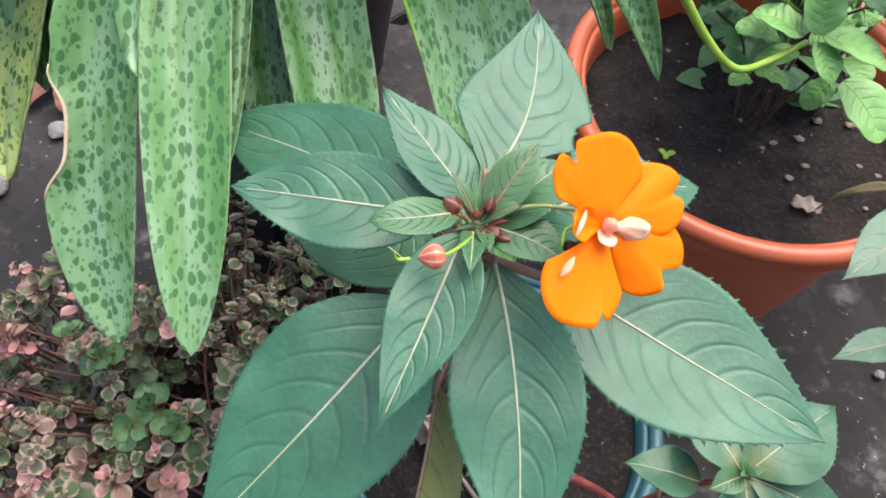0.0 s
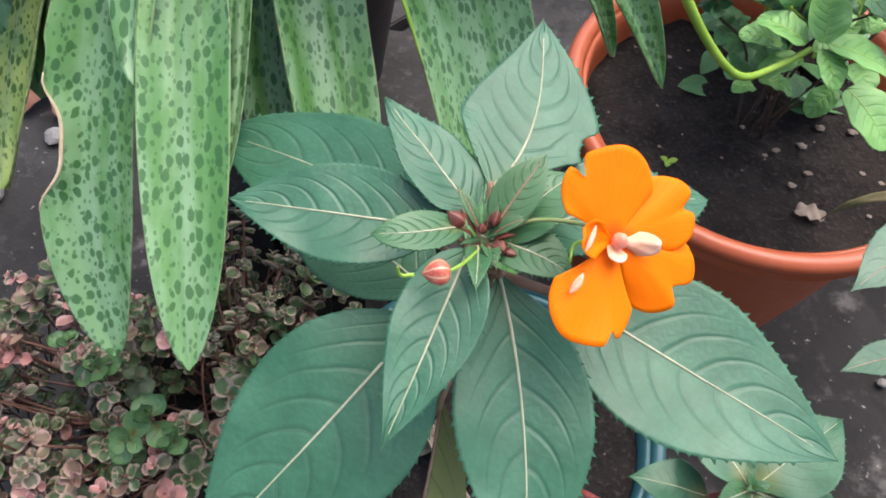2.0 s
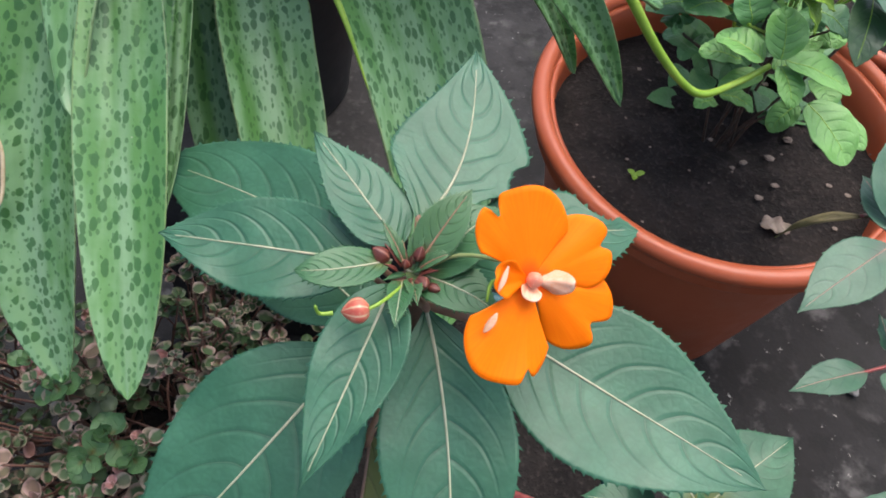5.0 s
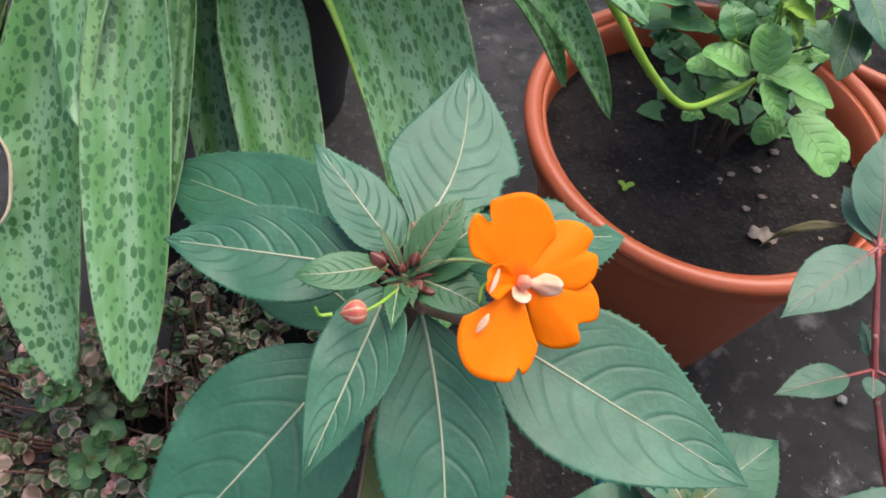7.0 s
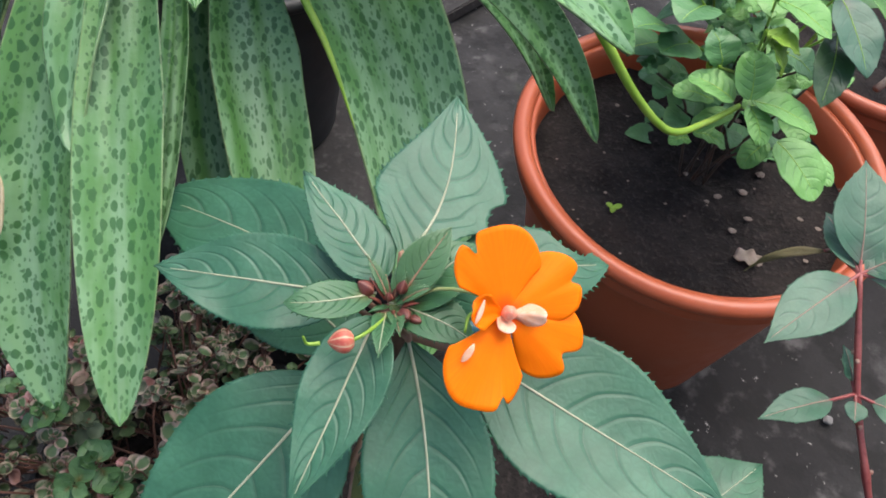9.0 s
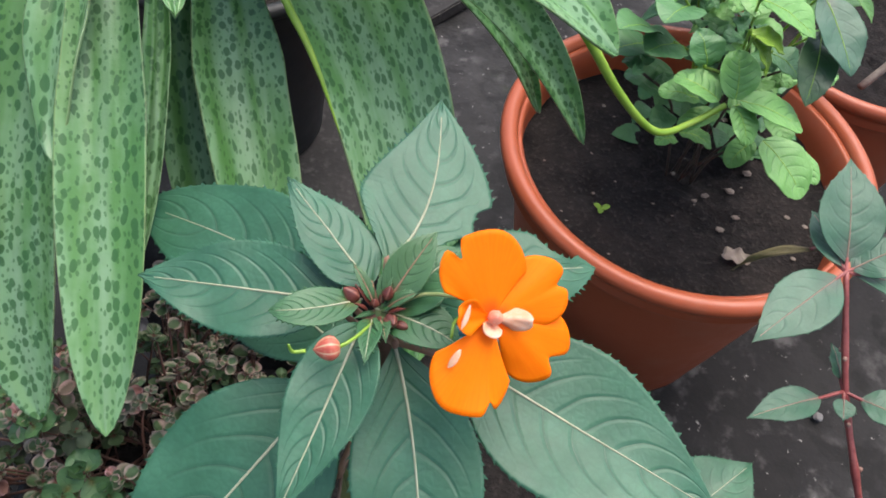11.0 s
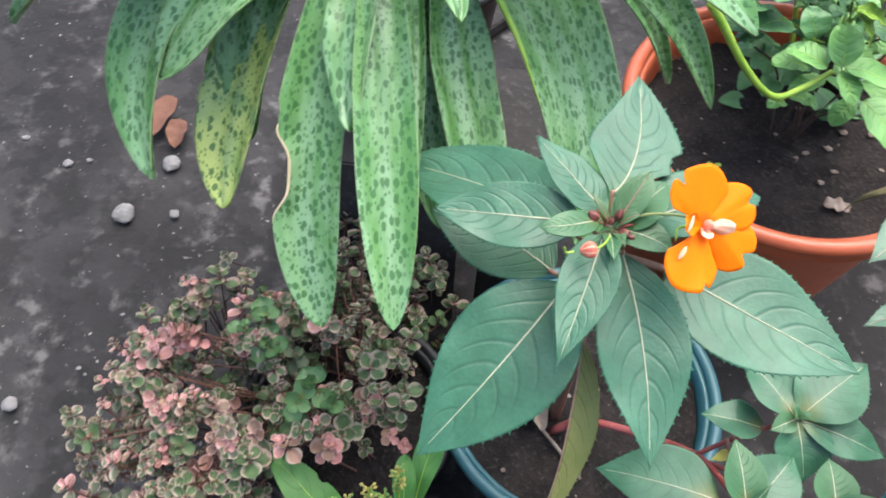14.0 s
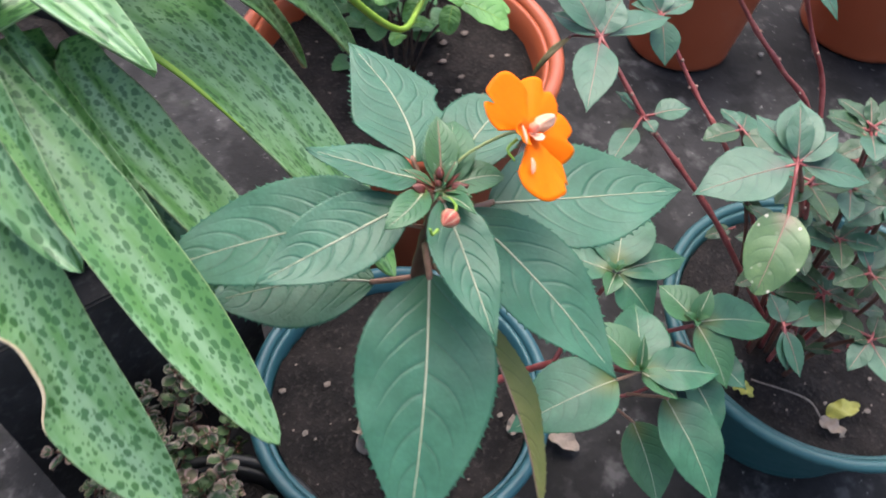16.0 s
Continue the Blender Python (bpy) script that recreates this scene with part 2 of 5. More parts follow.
def rosette_material(name, pink, leaf_green):
    """Small leaves with ragged pale margins; pink says from which chance on a branch blushes."""
    k = Nodes(name, 0.55, 0.35)
    _, u, v = k.uv("leaf")
    metres, _, _ = k.uv("metres")
    rnd = k.chance()
    each = k.tree.nodes.new("ShaderNodeNewGeometry").outputs["Random Per Island"]
    rim = k.math("MAXIMUM", k.math("ABSOLUTE", v), k.math("MULTIPLY", k.math("SUBTRACT", u, 0.5), 2.0))
    ragged = k.math("MULTIPLY", k.math("SUBTRACT", k.noise(metres, 200, 2), 0.5), 0.6)
    rim = k.ramp(k.math("ADD", rim, ragged), 0.5, 0.86)
    green = k.mix(k.noise(metres, 200, 3), leaf_green, tuple(1.75 * c for c in leaf_green))
    blush = k.math("MULTIPLY", k.ramp(rnd, pink, pink + 0.4), k.ramp(each, 0.2, 0.8))
    green = k.mix(k.math("MULTIPLY", blush, 0.8), green, (0.5, 0.23, 0.21))
    edge = k.mix(each, (0.49, 0.42, 0.32), (0.43, 0.29, 0.24))
    edge = k.mix(blush, edge, (0.6, 0.35, 0.33))
    shown = k.math("MULTIPLY", k.ramp(rnd, 0.08, 0.3), k.math("ADD", 0.6, k.math("MULTIPLY", each, 0.5)))
    col = k.mix(k.math("MULTIPLY", rim, shown), green, edge)
    col = k.mix(k.math("SUBTRACT", 1.0, k.ramp(u, 0.0, 0.16)), col, (0.2, 0.08, 0.06))
    k.colour(col)
    k.bump(k.noise(metres, 350, 3), 0.3, 0.0005)
    k.thin(0.08)
    return k.mat


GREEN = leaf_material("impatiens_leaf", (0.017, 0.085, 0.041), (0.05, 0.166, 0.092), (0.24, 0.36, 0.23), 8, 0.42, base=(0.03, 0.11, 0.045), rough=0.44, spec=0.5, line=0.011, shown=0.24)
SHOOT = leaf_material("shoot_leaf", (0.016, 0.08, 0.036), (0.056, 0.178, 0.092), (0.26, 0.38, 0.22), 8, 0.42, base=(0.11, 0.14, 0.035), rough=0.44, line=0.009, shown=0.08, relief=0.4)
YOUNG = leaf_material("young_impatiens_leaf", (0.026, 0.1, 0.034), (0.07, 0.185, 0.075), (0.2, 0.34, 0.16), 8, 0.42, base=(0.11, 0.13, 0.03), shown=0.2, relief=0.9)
BROWNISH = leaf_material("brownish_young_leaf", (0.045, 0.12, 0.042), (0.085, 0.19, 0.085), (0.18, 0.18, 0.08), 7, 0.4, base=(0.13, 0.06, 0.03), shown=0.2)
OLIVE = leaf_material("olive_impatiens_leaf", (0.02, 0.06, 0.022), (0.062, 0.122, 0.046), (0.2, 0.24, 0.15), 6, 0.4, rough=0.36, shown=0.16, relief=0.7)
UNDER = leaf_material("leaf_underside", (0.11, 0.15, 0.075), (0.17, 0.19, 0.1), (0.2, 0.1, 0.06), 8, 0.34, rough=0.6)
DROOPED = leaf_material("ageing_leaf", (0.12, 0.15, 0.036), (0.22, 0.212, 0.065), (0.1, 0.05, 0.03), 9, 0.34, rough=0.55)
RED_LEAF = leaf_material("reddish_impatiens_leaf", (0.03, 0.098, 0.052), (0.082, 0.18, 0.108), (0.25, 0.28, 0.22), 6, 0.4, base=(0.075, 0.1, 0.07), rough=0.42, shown=0.16, relief=0.6)
MINT = leaf_material("mint_leaf", (0.1, 0.27, 0.05), (0.23, 0.45, 0.135), (0.26, 0.48, 0.22), 6, 0.34, rough=0.45, line=0.03, relief=1.5, shown=0.3)
# Darker copy of the mint green: the shade among the leaves is in its colour.
MINT_SHADED = leaf_material("shaded_herb_leaf", (0.05, 0.16, 0.05), (0.115, 0.27, 0.095), (0.16, 0.32, 0.15), 6, 0.34, rough=0.45, shown=0.3)
LIME = leaf_material("yellow_green_leaf", (0.15, 0.28, 0.02), (0.26, 0.42, 0.04), (0.3, 0.46, 0.1), 6, 0.34, rough=0.5, shown=0.2)
BRIGHT = leaf_material("smooth_herb_leaf", (0.034, 0.135, 0.018), (0.07, 0.215, 0.032), (0.1, 0.24, 0.05), 5, 0.5, rough=0.5, line=0.02, shown=0.15)
BLOTCHED = dotted(leaf_material("blotched_leaf", (0.055, 0.125, 0.045), (0.155, 0.235, 0.09), (0.24, 0.24, 0.15), 6, 0.34, base=(0.16, 0.12, 0.07), rough=0.4, shown=0.12, relief=0.4))
ROUND_GREEN = leaf_material("round_green_leaf", (0.06, 0.14, 0.05), (0.13, 0.25, 0.09), (0.14, 0.26, 0.11), 4, 0.5, base=(0.15, 0.14, 0.04), rough=0.4)
YELLOW = leaf_material("yellow_leaf", (0.3, 0.3, 0.05), (0.42, 0.38, 0.08), (0.4, 0.3, 0.1), 6, 0.34)
DRY = leaf_material("dry_leaf", (0.22, 0.17, 0.13), (0.4, 0.33, 0.27), (0.3, 0.22, 0.16), 6, 0.34, rough=0.8)
WITHERED = leaf_material("withered_leaf", (0.11, 0.09, 0.035), (0.17, 0.14, 0.06), (0.1, 0.06, 0.03), 6, 0.34, rough=0.7)
RUST = leaf_material("rusty_dead_leaf", (0.1, 0.042, 0.024), (0.19, 0.085, 0.05), (0.12, 0.05, 0.03), 6, 0.34, rough=0.8)
SPOTTED = spotted_material("spotted_leaf", False)
SPOTTED_OLD = spotted_material("yellowing_spotted_leaf", True)
PETAL = petal_material()
ROSETTE = rosette_material("pink_variegated_leaf", 0.36, (0.065, 0.088, 0.048))
BLUSH = rosette_material("salmon_pink_leaf", -0.6, (0.2, 0.12, 0.08))
CREAMY = rosette_material("cream_variegated_leaf", 0.8, (0.058, 0.1, 0.04))
RIB = speckled("pale_midrib", ((0.36, 0.38, 0.24), (0.46, 0.46, 0.32), (0.42, 0.33, 0.22)), 200, 0.45, 0.1, 0.0005)
RED_RIB = speckled("red_midrib", ((0.28, 0.16, 0.12), (0.32, 0.22, 0.16), (0.26, 0.12, 0.1)), 200, 0.45, 0.1, 0.0005)
PETIOLE = speckled("petiole_skin", ((0.26, 0.13, 0.08), (0.36, 0.2, 0.13), (0.3, 0.26, 0.13)), 120, 0.45, 0.15, 0.0005)
RED_STEM = speckled("red_stem", ((0.25, 0.05, 0.045), (0.38, 0.11, 0.095), (0.15, 0.035, 0.03)), 70, 0.35, 0.2, 0.0008)
BARK = speckled("dark_bark", ((0.03, 0.024, 0.018), (0.06, 0.045, 0.032), (0.09, 0.075, 0.05)), 90, 0.8, 0.4, 0.001)
WOOD_STEM = speckled("brown_stem", ((0.1, 0.045, 0.03), (0.17, 0.075, 0.05), (0.07, 0.03, 0.02)), 80, 0.55, 0.3, 0.001)
JOINT = speckled("pale_leaf_scar", ((0.3, 0.16, 0.12), (0.4, 0.26, 0.2), (0.2, 0.1, 0.08)), 200, 0.6, 0.2, 0.0008)
GREEN_STEM = speckled("green_stalk", ((0.2, 0.36, 0.03), (0.3, 0.46, 0.06), (0.26, 0.36, 0.08)), 60, 0.35, 0.1, 0.0005)
PEDICEL = speckled("pale_flower_stalk", ((0.3, 0.36, 0.12), (0.42, 0.44, 0.2), (0.36, 0.3, 0.14)), 80, 0.4, 0.1, 0.0005)
BUD_RED = speckled("dark_bud", ((0.085, 0.018, 0.014), (0.15, 0.034, 0.024), (0.17, 0.07, 0.035)), 260, 0.45, 0.2, 0.0005)
BRIGHT_BUD = speckled("green_bud", ((0.11, 0.22, 0.04), (0.2, 0.33, 0.08), (0.28, 0.36, 0.12)), 300, 0.5, 0.2, 0.0004)
TIP = speckled("yellow_bud_tip", ((0.42, 0.36, 0.08), (0.5, 0.42, 0.12), (0.36, 0.24, 0.08)), 300, 0.5, 0.2, 0.0004)
BUD_RIDGE = speckled("bud_ridge", ((0.2, 0.062, 0.042), (0.28, 0.12, 0.08), (0.14, 0.04, 0.028)), 260, 0.45, 0.2, 0.0005)
STRIPE = speckled("bud_stripe", ((0.55, 0.32, 0.2), (0.6, 0.42, 0.27), (0.45, 0.38, 0.16)), 170, 0.4, 0.15, 0.0004)
BUD_PINK = speckled("pink_bud", ((0.45, 0.075, 0.05), (0.58, 0.16, 0.1), (0.55, 0.3, 0.18)), 170, 0.4, 0.15, 0.0004)
CREAM = speckled("cream_petaloid", ((0.74, 0.4, 0.24), (0.8, 0.54, 0.38), (0.78, 0.3, 0.12)), 260, 0.45, 0.15, 0.0004, 0.3)
PINK = speckled("pink_petaloid", ((0.8, 0.26, 0.16), (0.84, 0.38, 0.27), (0.86, 0.52, 0.4)), 150, 0.45, 0.15, 0.0004, 0.3)
TERRACOTTA = plastic("terracotta_plastic", (0.44, 0.098, 0.038), (0.4, 0.16, 0.095), 0.33)
TEAL = plastic("teal_plastic", (0.026, 0.108, 0.126), (0.11, 0.17, 0.172), 0.42)
DARK_TEAL = plastic("dark_teal_plastic", (0.023, 0.094, 0.098), (0.085, 0.135, 0.135), 0.42)
BLACK = plastic("black_plastic", (0.012, 0.013, 0.014), (0.06, 0.058, 0.056), 0.5)
SOIL = speckled("dark_soil", ((0.011, 0.0095, 0.009), (0.024, 0.02, 0.018), (0.058, 0.05, 0.045)), 35, 0.95, 0.9, 0.006, 0.2, 7.0)
STONE = speckled("grey_stone", ((0.12, 0.116, 0.112), (0.2, 0.194, 0.185), (0.27, 0.262, 0.25)), 60, 0.85, 0.4, 0.002, 0.3, 6.0, 0.4)
TWIG = speckled("dry_twig", ((0.14, 0.11, 0.09), (0.24, 0.2, 0.16), (0.09, 0.07, 0.055)), 90, 0.8, 0.4, 0.001)
DRY_EDGE = speckled("dry_edge", ((0.5, 0.4, 0.24), (0.6, 0.5, 0.33), (0.36, 0.24, 0.12)), 120, 0.7, 0.2, 0.0006)
BOARD = speckled("weathered_board", ((0.022, 0.02, 0.019), (0.042, 0.038, 0.035), (0.08, 0.075, 0.07)), 14, 0.85, 0.5, 0.003, 0.3, 9.0)
GROUND = ground_material()


# ---- mesh helpers ----
def V(*p):
    return np.array(p if len(p) == 3 else p[0], float)


def unit(v):
    return v / (np.linalg.norm(v) + 1e-12)


UP = V(0, 0, 1)


def mesh_from(name, verts, faces, mats, face_mats=None, uvs=None, smooth=True):
    me = bpy.data.meshes.new(name)
    me.from_pydata([tuple(p) for p in verts], [], faces)
    for m in mats:
        me.materials.append(m)
    if face_mats is not None:
        me.polygons.foreach_set("material_index", face_mats)
    if uvs is not None:
        index = np.empty(len(me.loops), dtype=np.int32)
        me.loops.foreach_get("vertex_index", index)
        for key, table in uvs.items():
            layer = me.uv_layers.new(name=key)
            layer.data.foreach_set("uv", np.asarray(table, dtype=np.float32)[index].ravel())
    if smooth:
        me.polygons.foreach_set("use_smooth", [True] * len(me.polygons))
    me.update()
    return me


def part(name, me, parent=None, label=""):
    ob = new(name, me)
    if parent is not None:
        ob.parent = parent
    return tagged(ob, label)


def thing(name, place, label, category, group="", kind=""):
    ob = new(name)
    ob.location = place
    bpy.context.view_layer.update()
    return tagged(ob, label, category, group, kind)


def under(ob, parent):
    """Hang ob under parent without moving it."""
    ob.parent = parent
    top = parent
    while top.parent is not None:
        top = top.parent
    if parent is top:
        ob.matrix_parent_inverse = Matrix.Translation(top.location).inverted()
    return ob


def tube(points, radii, sides=8, wobble=0.0, closed=True):
    """Vertices and faces of a round stem along points."""
    pts = [V(p) for p in points]
    verts, faces = [], []
    prev = None
    for i, p in enumerate(pts):
        d = unit(pts[min(i + 1, len(pts) - 1)] - pts[max(i - 1, 0)])
        a = np.cross(d, UP if abs(d[2]) < 0.9 else V(1, 0, 0)) if prev is None else prev - d * (prev @ d)
        a = unit(a)
        prev = a
        b = np.cross(d, a)
        r = radii[i] if hasattr(radii, "__len__") else radii
        for k in range(sides):
            t = 2 * math.pi * k / sides
            rr = r * (1 + wobble * random.uniform(-1, 1))
            verts.append(p + (a * math.cos(t) + b * math.sin(t)) * rr)
    for i in range(len(pts) - 1):
        for k in range(sides):
            k2 = (k + 1) % sides
            faces.append((i * sides + k, i * sides + k2, (i + 1) * sides + k2, (i + 1) * sides + k))
    if closed:
        faces.append(tuple(range(sides - 1, -1, -1)))
        n = (len(pts) - 1) * sides
        faces.append(tuple(n + k for k in range(sides)))
    return verts, faces


def curve(points, n=16):
    """A smooth line through a few points (Catmull-Rom)."""
    p = [V(q) for q in points]
    p = [2 * p[0] - p[1]] + p + [2 * p[-1] - p[-2]]
    out = []
    spans = len(p) - 3
    for s in range(spans):
        a, b, c, d = p[s:s + 4]
        steps = max(2, n // spans)
        for i in range(steps + (s == spans - 1)):
            t = i / steps
            out.append(0.5 * (2 * b + (c - a) * t + (2 * a - 5 * b + 4 * c - d) * t * t + (3 * b - a - 3 * c + d) * t ** 3))
    return out


def stem(name, points, r0, r1, mat, parent, n=18, sides=8, label="", nodes=()):
    line = curve(points, n)
    k = len(line)
    radii = [r0 + (r1 - r0) * i / (k - 1) for i in range(k)]
    for at, swell in nodes:
        for i in range(k):
            radii[i] *= 1 + swell * math.exp(-((i / (k - 1) - at) / 0.025) ** 2)
    verts, faces = tube(line, radii, sides, 0.03)
    ob = part(name, mesh_from(name, verts, faces, [mat]), None, label)
    return under(ob, parent)


PROFILES = {
    "impatiens": lambda u: float(np.interp(u, (0, 0.03, 0.08, 0.15, 0.24, 0.33, 0.42, 0.52, 0.62, 0.72, 0.81, 0.89, 0.95, 1), (0.04, 0.2, 0.42, 0.67, 0.87, 0.97, 1, 0.96, 0.85, 0.66, 0.43, 0.22, 0.085, 0))),
    "broad": lambda u: (max(0.0, math.sin(math.pi * u ** 0.8)) ** 0.62),
    "ovate": lambda u: (max(0.0, math.sin(math.pi * u ** 0.68)) ** 0.72),
    "strap": lambda u: min(1.0, 0.55 + 1.0 * u) * (1 - max(0.0, (u - 0.6) / 0.4) ** 2.2) ** 0.62 if u < 1 else 0.0,
    "spoon": lambda u: (0.3 + 0.7 * min(1.0, u / 0.6)) * (1 - max(0.0, (u - 0.6) / 0.4) ** 2.4) ** 0.6 if u < 1 else 0.0,
    "round": lambda u: max(0.0, math.sin(math.pi * u ** 0.9)) ** 0.5,
}


def oval(p, q):
    """A leaf outline: p rounds the base, q sharpens the tip."""
    most = (p / (p + q)) ** p * (q / (p + q)) ** q
    return lambda u: max(u, 1e-9) ** p * max(1 - u, 0.0) ** q / most


def blade(base, tip, width, roll=0.0, arch=0.0, cup=0.15, profile="impatiens", teeth=0.0, veins=8, quilt=0.0, nu=32, nv=8,
          twist=0.0, skew=0.5, wave=0.0, mats=None, thick=0.0004, bite=(), fold=None, ctrl=None, across=None, shape=None, flute=0.0):
    """A leaf blade: upper and lower skins along an arched spine. Returns mesh and the spine."""
    base, tip = V(base), V(tip)
    length = np.linalg.norm(tip - base)
    ax = unit(tip - base)
    lat = unit(np.cross(ax, UP if abs(ax[2]) < 0.97 else V(0, 1, 0)))
    nor = np.cross(lat, ax)
    if across is not None:
        lat = unit(V(across) - ax * (V(across) @ ax))
        nor = np.cross(lat, ax)
    c, s = math.cos(radians(roll)), math.sin(radians(roll))
    lat, nor = lat * c + nor * s, nor * c - lat * s
    ctrl = base + ax * length * skew + nor * 2 * arch if ctrl is None else V(ctrl)
    prof = PROFILES[profile] if shape is None else oval(*shape)
    seed = random.uniform(0, 50)
    spine, top, low, uv, met = [], [], [], [], []
    for i in range(nu + 1):
        u = i / nu
        p = base * (1 - u) ** 2 + ctrl * 2 * u * (1 - u) + tip * u * u
        d = unit((ctrl - base) * (1 - u) + (tip - ctrl) * u)
        t = radians(twist) * (u - 0.4)
        L = unit(lat - d * (lat @ d))
        N = np.cross(L, d)
        L, N = L * math.cos(t) + N * math.sin(t), N * math.cos(t) - L * math.sin(t)
        half = max(width / 2 * prof(u), 0.0002)
        mid_h = wave * noise.noise(Vector((u * 4 + seed, 0.0, seed))) if wave else 0.0
        spine.append((p + N * mid_h, N))
        for j in range(nv + 1):
            v = 2 * j / nv - 1
            if nv >= 6 and j in (1, nv - 1):
                v = math.copysign(0.955, v)
            out = half * v
            push = 0.0
            if teeth and abs(v) > 0.99 and 0.06 < u < 0.97:
                k = i % 5
                push = teeth * min(1.0, 2 * prof(u)) * (1.2 * (0.7 + 0.3 * math.sin(i * 1.7 + seed)) if k == 0 else -0.22 * math.sin(math.pi * k / 5))
                out += math.copysign(push, v)
            for at, side, deep, wide in bite:
                if v * side > 0:
                    out -= math.copysign(min(half * abs(v), deep * math.exp(-((u - at) / wide) ** 4) * abs(v)), v)
            h = cup * half * abs(v) ** 1.5
            if quilt:
                ph = (u - 0.126 * abs(v) - 0.26 * abs(v) ** 2.6) * veins + (0.37 if v > 0 else 0.0)
                h += quilt * (abs(math.sin(math.pi * ph)) - 0.6) * min(1.0, 3 * abs(v)) * (1 - abs(v) ** 3)
                h += quilt * 0.9 * min(1.0, abs(v) * 4)
            if flute:
                h += flute * min(1.0, 3 * u) * math.cos(2.2 * math.pi * v + 0.5)
            if wave:
                h += wave * noise.noise(Vector((u * 4 + seed, v * 1.2, seed))) + wave * 0.6 * abs(v) * math.sin(u * 17 + seed + (2 if v > 0 else 0))
            q = p + L * out + N * h + d * max(push, 0) * 0.8
            if fold is not None and v * fold > 0:
                q = q - L * out * 1.85 - N * abs(out) * 0.12
            top.append(q)
            low.append(q - N * thick)
            uv.append((u, v))
            met.append((out, u * length))
    faces, fm = [], []
    w = nv + 1
    n = len(top)
    for i in range(nu):
        for j in range(nv):
            a = i * w + j
            faces.append((a, a + 1, a + w + 1, a + w))
            fm.append(0)
            faces.append((n + a, n + a + w, n + a + w + 1, n + a + 1))
            fm.append(1)
    for i in range(nu):
        for j in (0, nv):
            a = i * w + j
            faces.append((a, a + w, n + a + w, n + a) if j == 0 else (a + w, a, n + a, n + a + w))
            fm.append(0)
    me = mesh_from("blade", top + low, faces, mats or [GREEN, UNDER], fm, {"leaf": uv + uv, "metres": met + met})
    return me, spine


def rib(spine, r0, r1, mat, parent, end=0.92, sides=5, name="midrib", lift=0.3):
    k = max(2, int(len(spine) * end))
    pts = [p + N * (r0 + (r1 - r0) * i / k) * lift for i, (p, N) in enumerate(spine[:k])]
    verts, faces = tube(pts, [r0 + (r1 - r0) * i / (k - 1) for i in range(k)], sides)
    return under(part(name, mesh_from(name, verts, faces, [mat])), parent)


def leaf(plant, base, tip, width, roll=0.0, arch=0.0, ribs=(0.0006, 0.00015), rib_mat=None, petiole=None, petiole_r=0.001, label="",
         petiole_mat=None, name="leaf", end=0.92, **kw):
    """A leaf under its plant, with its midrib and its stalk."""
    me, spine = blade(base, tip, width, roll, arch, **kw)
    ob = under(part(name, me, None, label), plant)
    if ribs:
        rib(spine, ribs[0], ribs[1], rib_mat or RIB, ob, end)
    if petiole is not None:
        line = curve([*petiole, V(base), spine[2][0]], 10)
        verts, faces = tube(line, [petiole_r * (1.15 - 0.3 * i / len(line)) for i in range(len(line))], 7)
        under(part("petiole", mesh_from("petiole", verts, faces, [petiole_mat or PETIOLE])), ob)
    return ob


def lathe(profile, sides, mat, centre=(0, 0), wob=0.0):
    """A turned shape from (radius, height) pairs, open where the radius stays above nought."""
    verts, faces = [], []
    for r, z in profile:
        for k in range(sides):
            a = 2 * math.pi * k / sides
            verts.append((centre[0] + r * math.cos(a), centre[1] + r * math.sin(a), z))
    for i in range(len(profile) - 1):
        for k in range(sides):
            k2 = (k + 1) % sides
            faces.append((i * sides + k, i * sides + k2, (i + 1) * sides + k2, (i + 1) * sides + k))
    return mesh_from("turned", verts, faces, [mat])


def pot(place, radius, rim_z, bottom, mat, label, rim_r=0.009, sides=72, kind=0, soil_z=None, group="", foot=0.0):
    """A round plastic pot: tapered wall with a foot, a rolled rim, and the soil in it."""
    x, y = place
    top = thing("plant_pot", (x, y, 0), label, "plant pot", group)
    r0 = radius * bottom
    neck = radius - rim_r * 0.75
    drop = rim_r * 3.4
    rim_z -= foot
    wall = [(0.0001, 0.004), (r0 * 0.8, 0.004), (r0 * 0.82, 0.0), (r0 * 0.96, 0.0), (r0, 0.004), (r0 * 1.005, 0.012)]
    for i in range(1, 9):
        t = i / 8
        wall.append((r0 * 1.005 + (neck - 0.004 - r0) * t ** 0.92, 0.012 + (rim_z - drop - 0.012) * t))
    wall += [(neck - 0.001, rim_z - drop * 0.9), (neck - 0.001, rim_z - rim_r * 0.7), (neck - 0.005, rim_z - rim_r), (neck - 0.006, rim_z - drop)]
    for i in range(1, 6):
        t = i / 5
        wall.append((neck - 0.006 - (neck - r0) * 0.6 * t, rim_z - drop - (rim_z - drop) * 0.62 * t))
    body = part("wall", lathe(wall, sides, mat, (x, y)))
    under(body, top)
    ring = []
    if kind == 0:
        ring += [(neck + rim_r * 0.15, rim_z - drop), (neck + rim_r * 0.75, rim_z - drop), (neck + rim_r * 0.95, rim_z - drop * 0.9), (neck + rim_r * 0.62, rim_z - drop * 0.72)]
    for i in range(11):
        a = radians(-75 + 275 * i / 10)
        ring.append((radius + rim_r * 0.86 * math.cos(a), rim_z - rim_r * 0.8 + rim_r * 0.9 * math.sin(a)))
    under(part("rim", lathe(ring, sides, mat, (x, y))), top)
    for ob in top.children:
        ob.location.z += foot
    if soil_z is not None:
        soil(place, neck - 0.0075, soil_z)
    return top


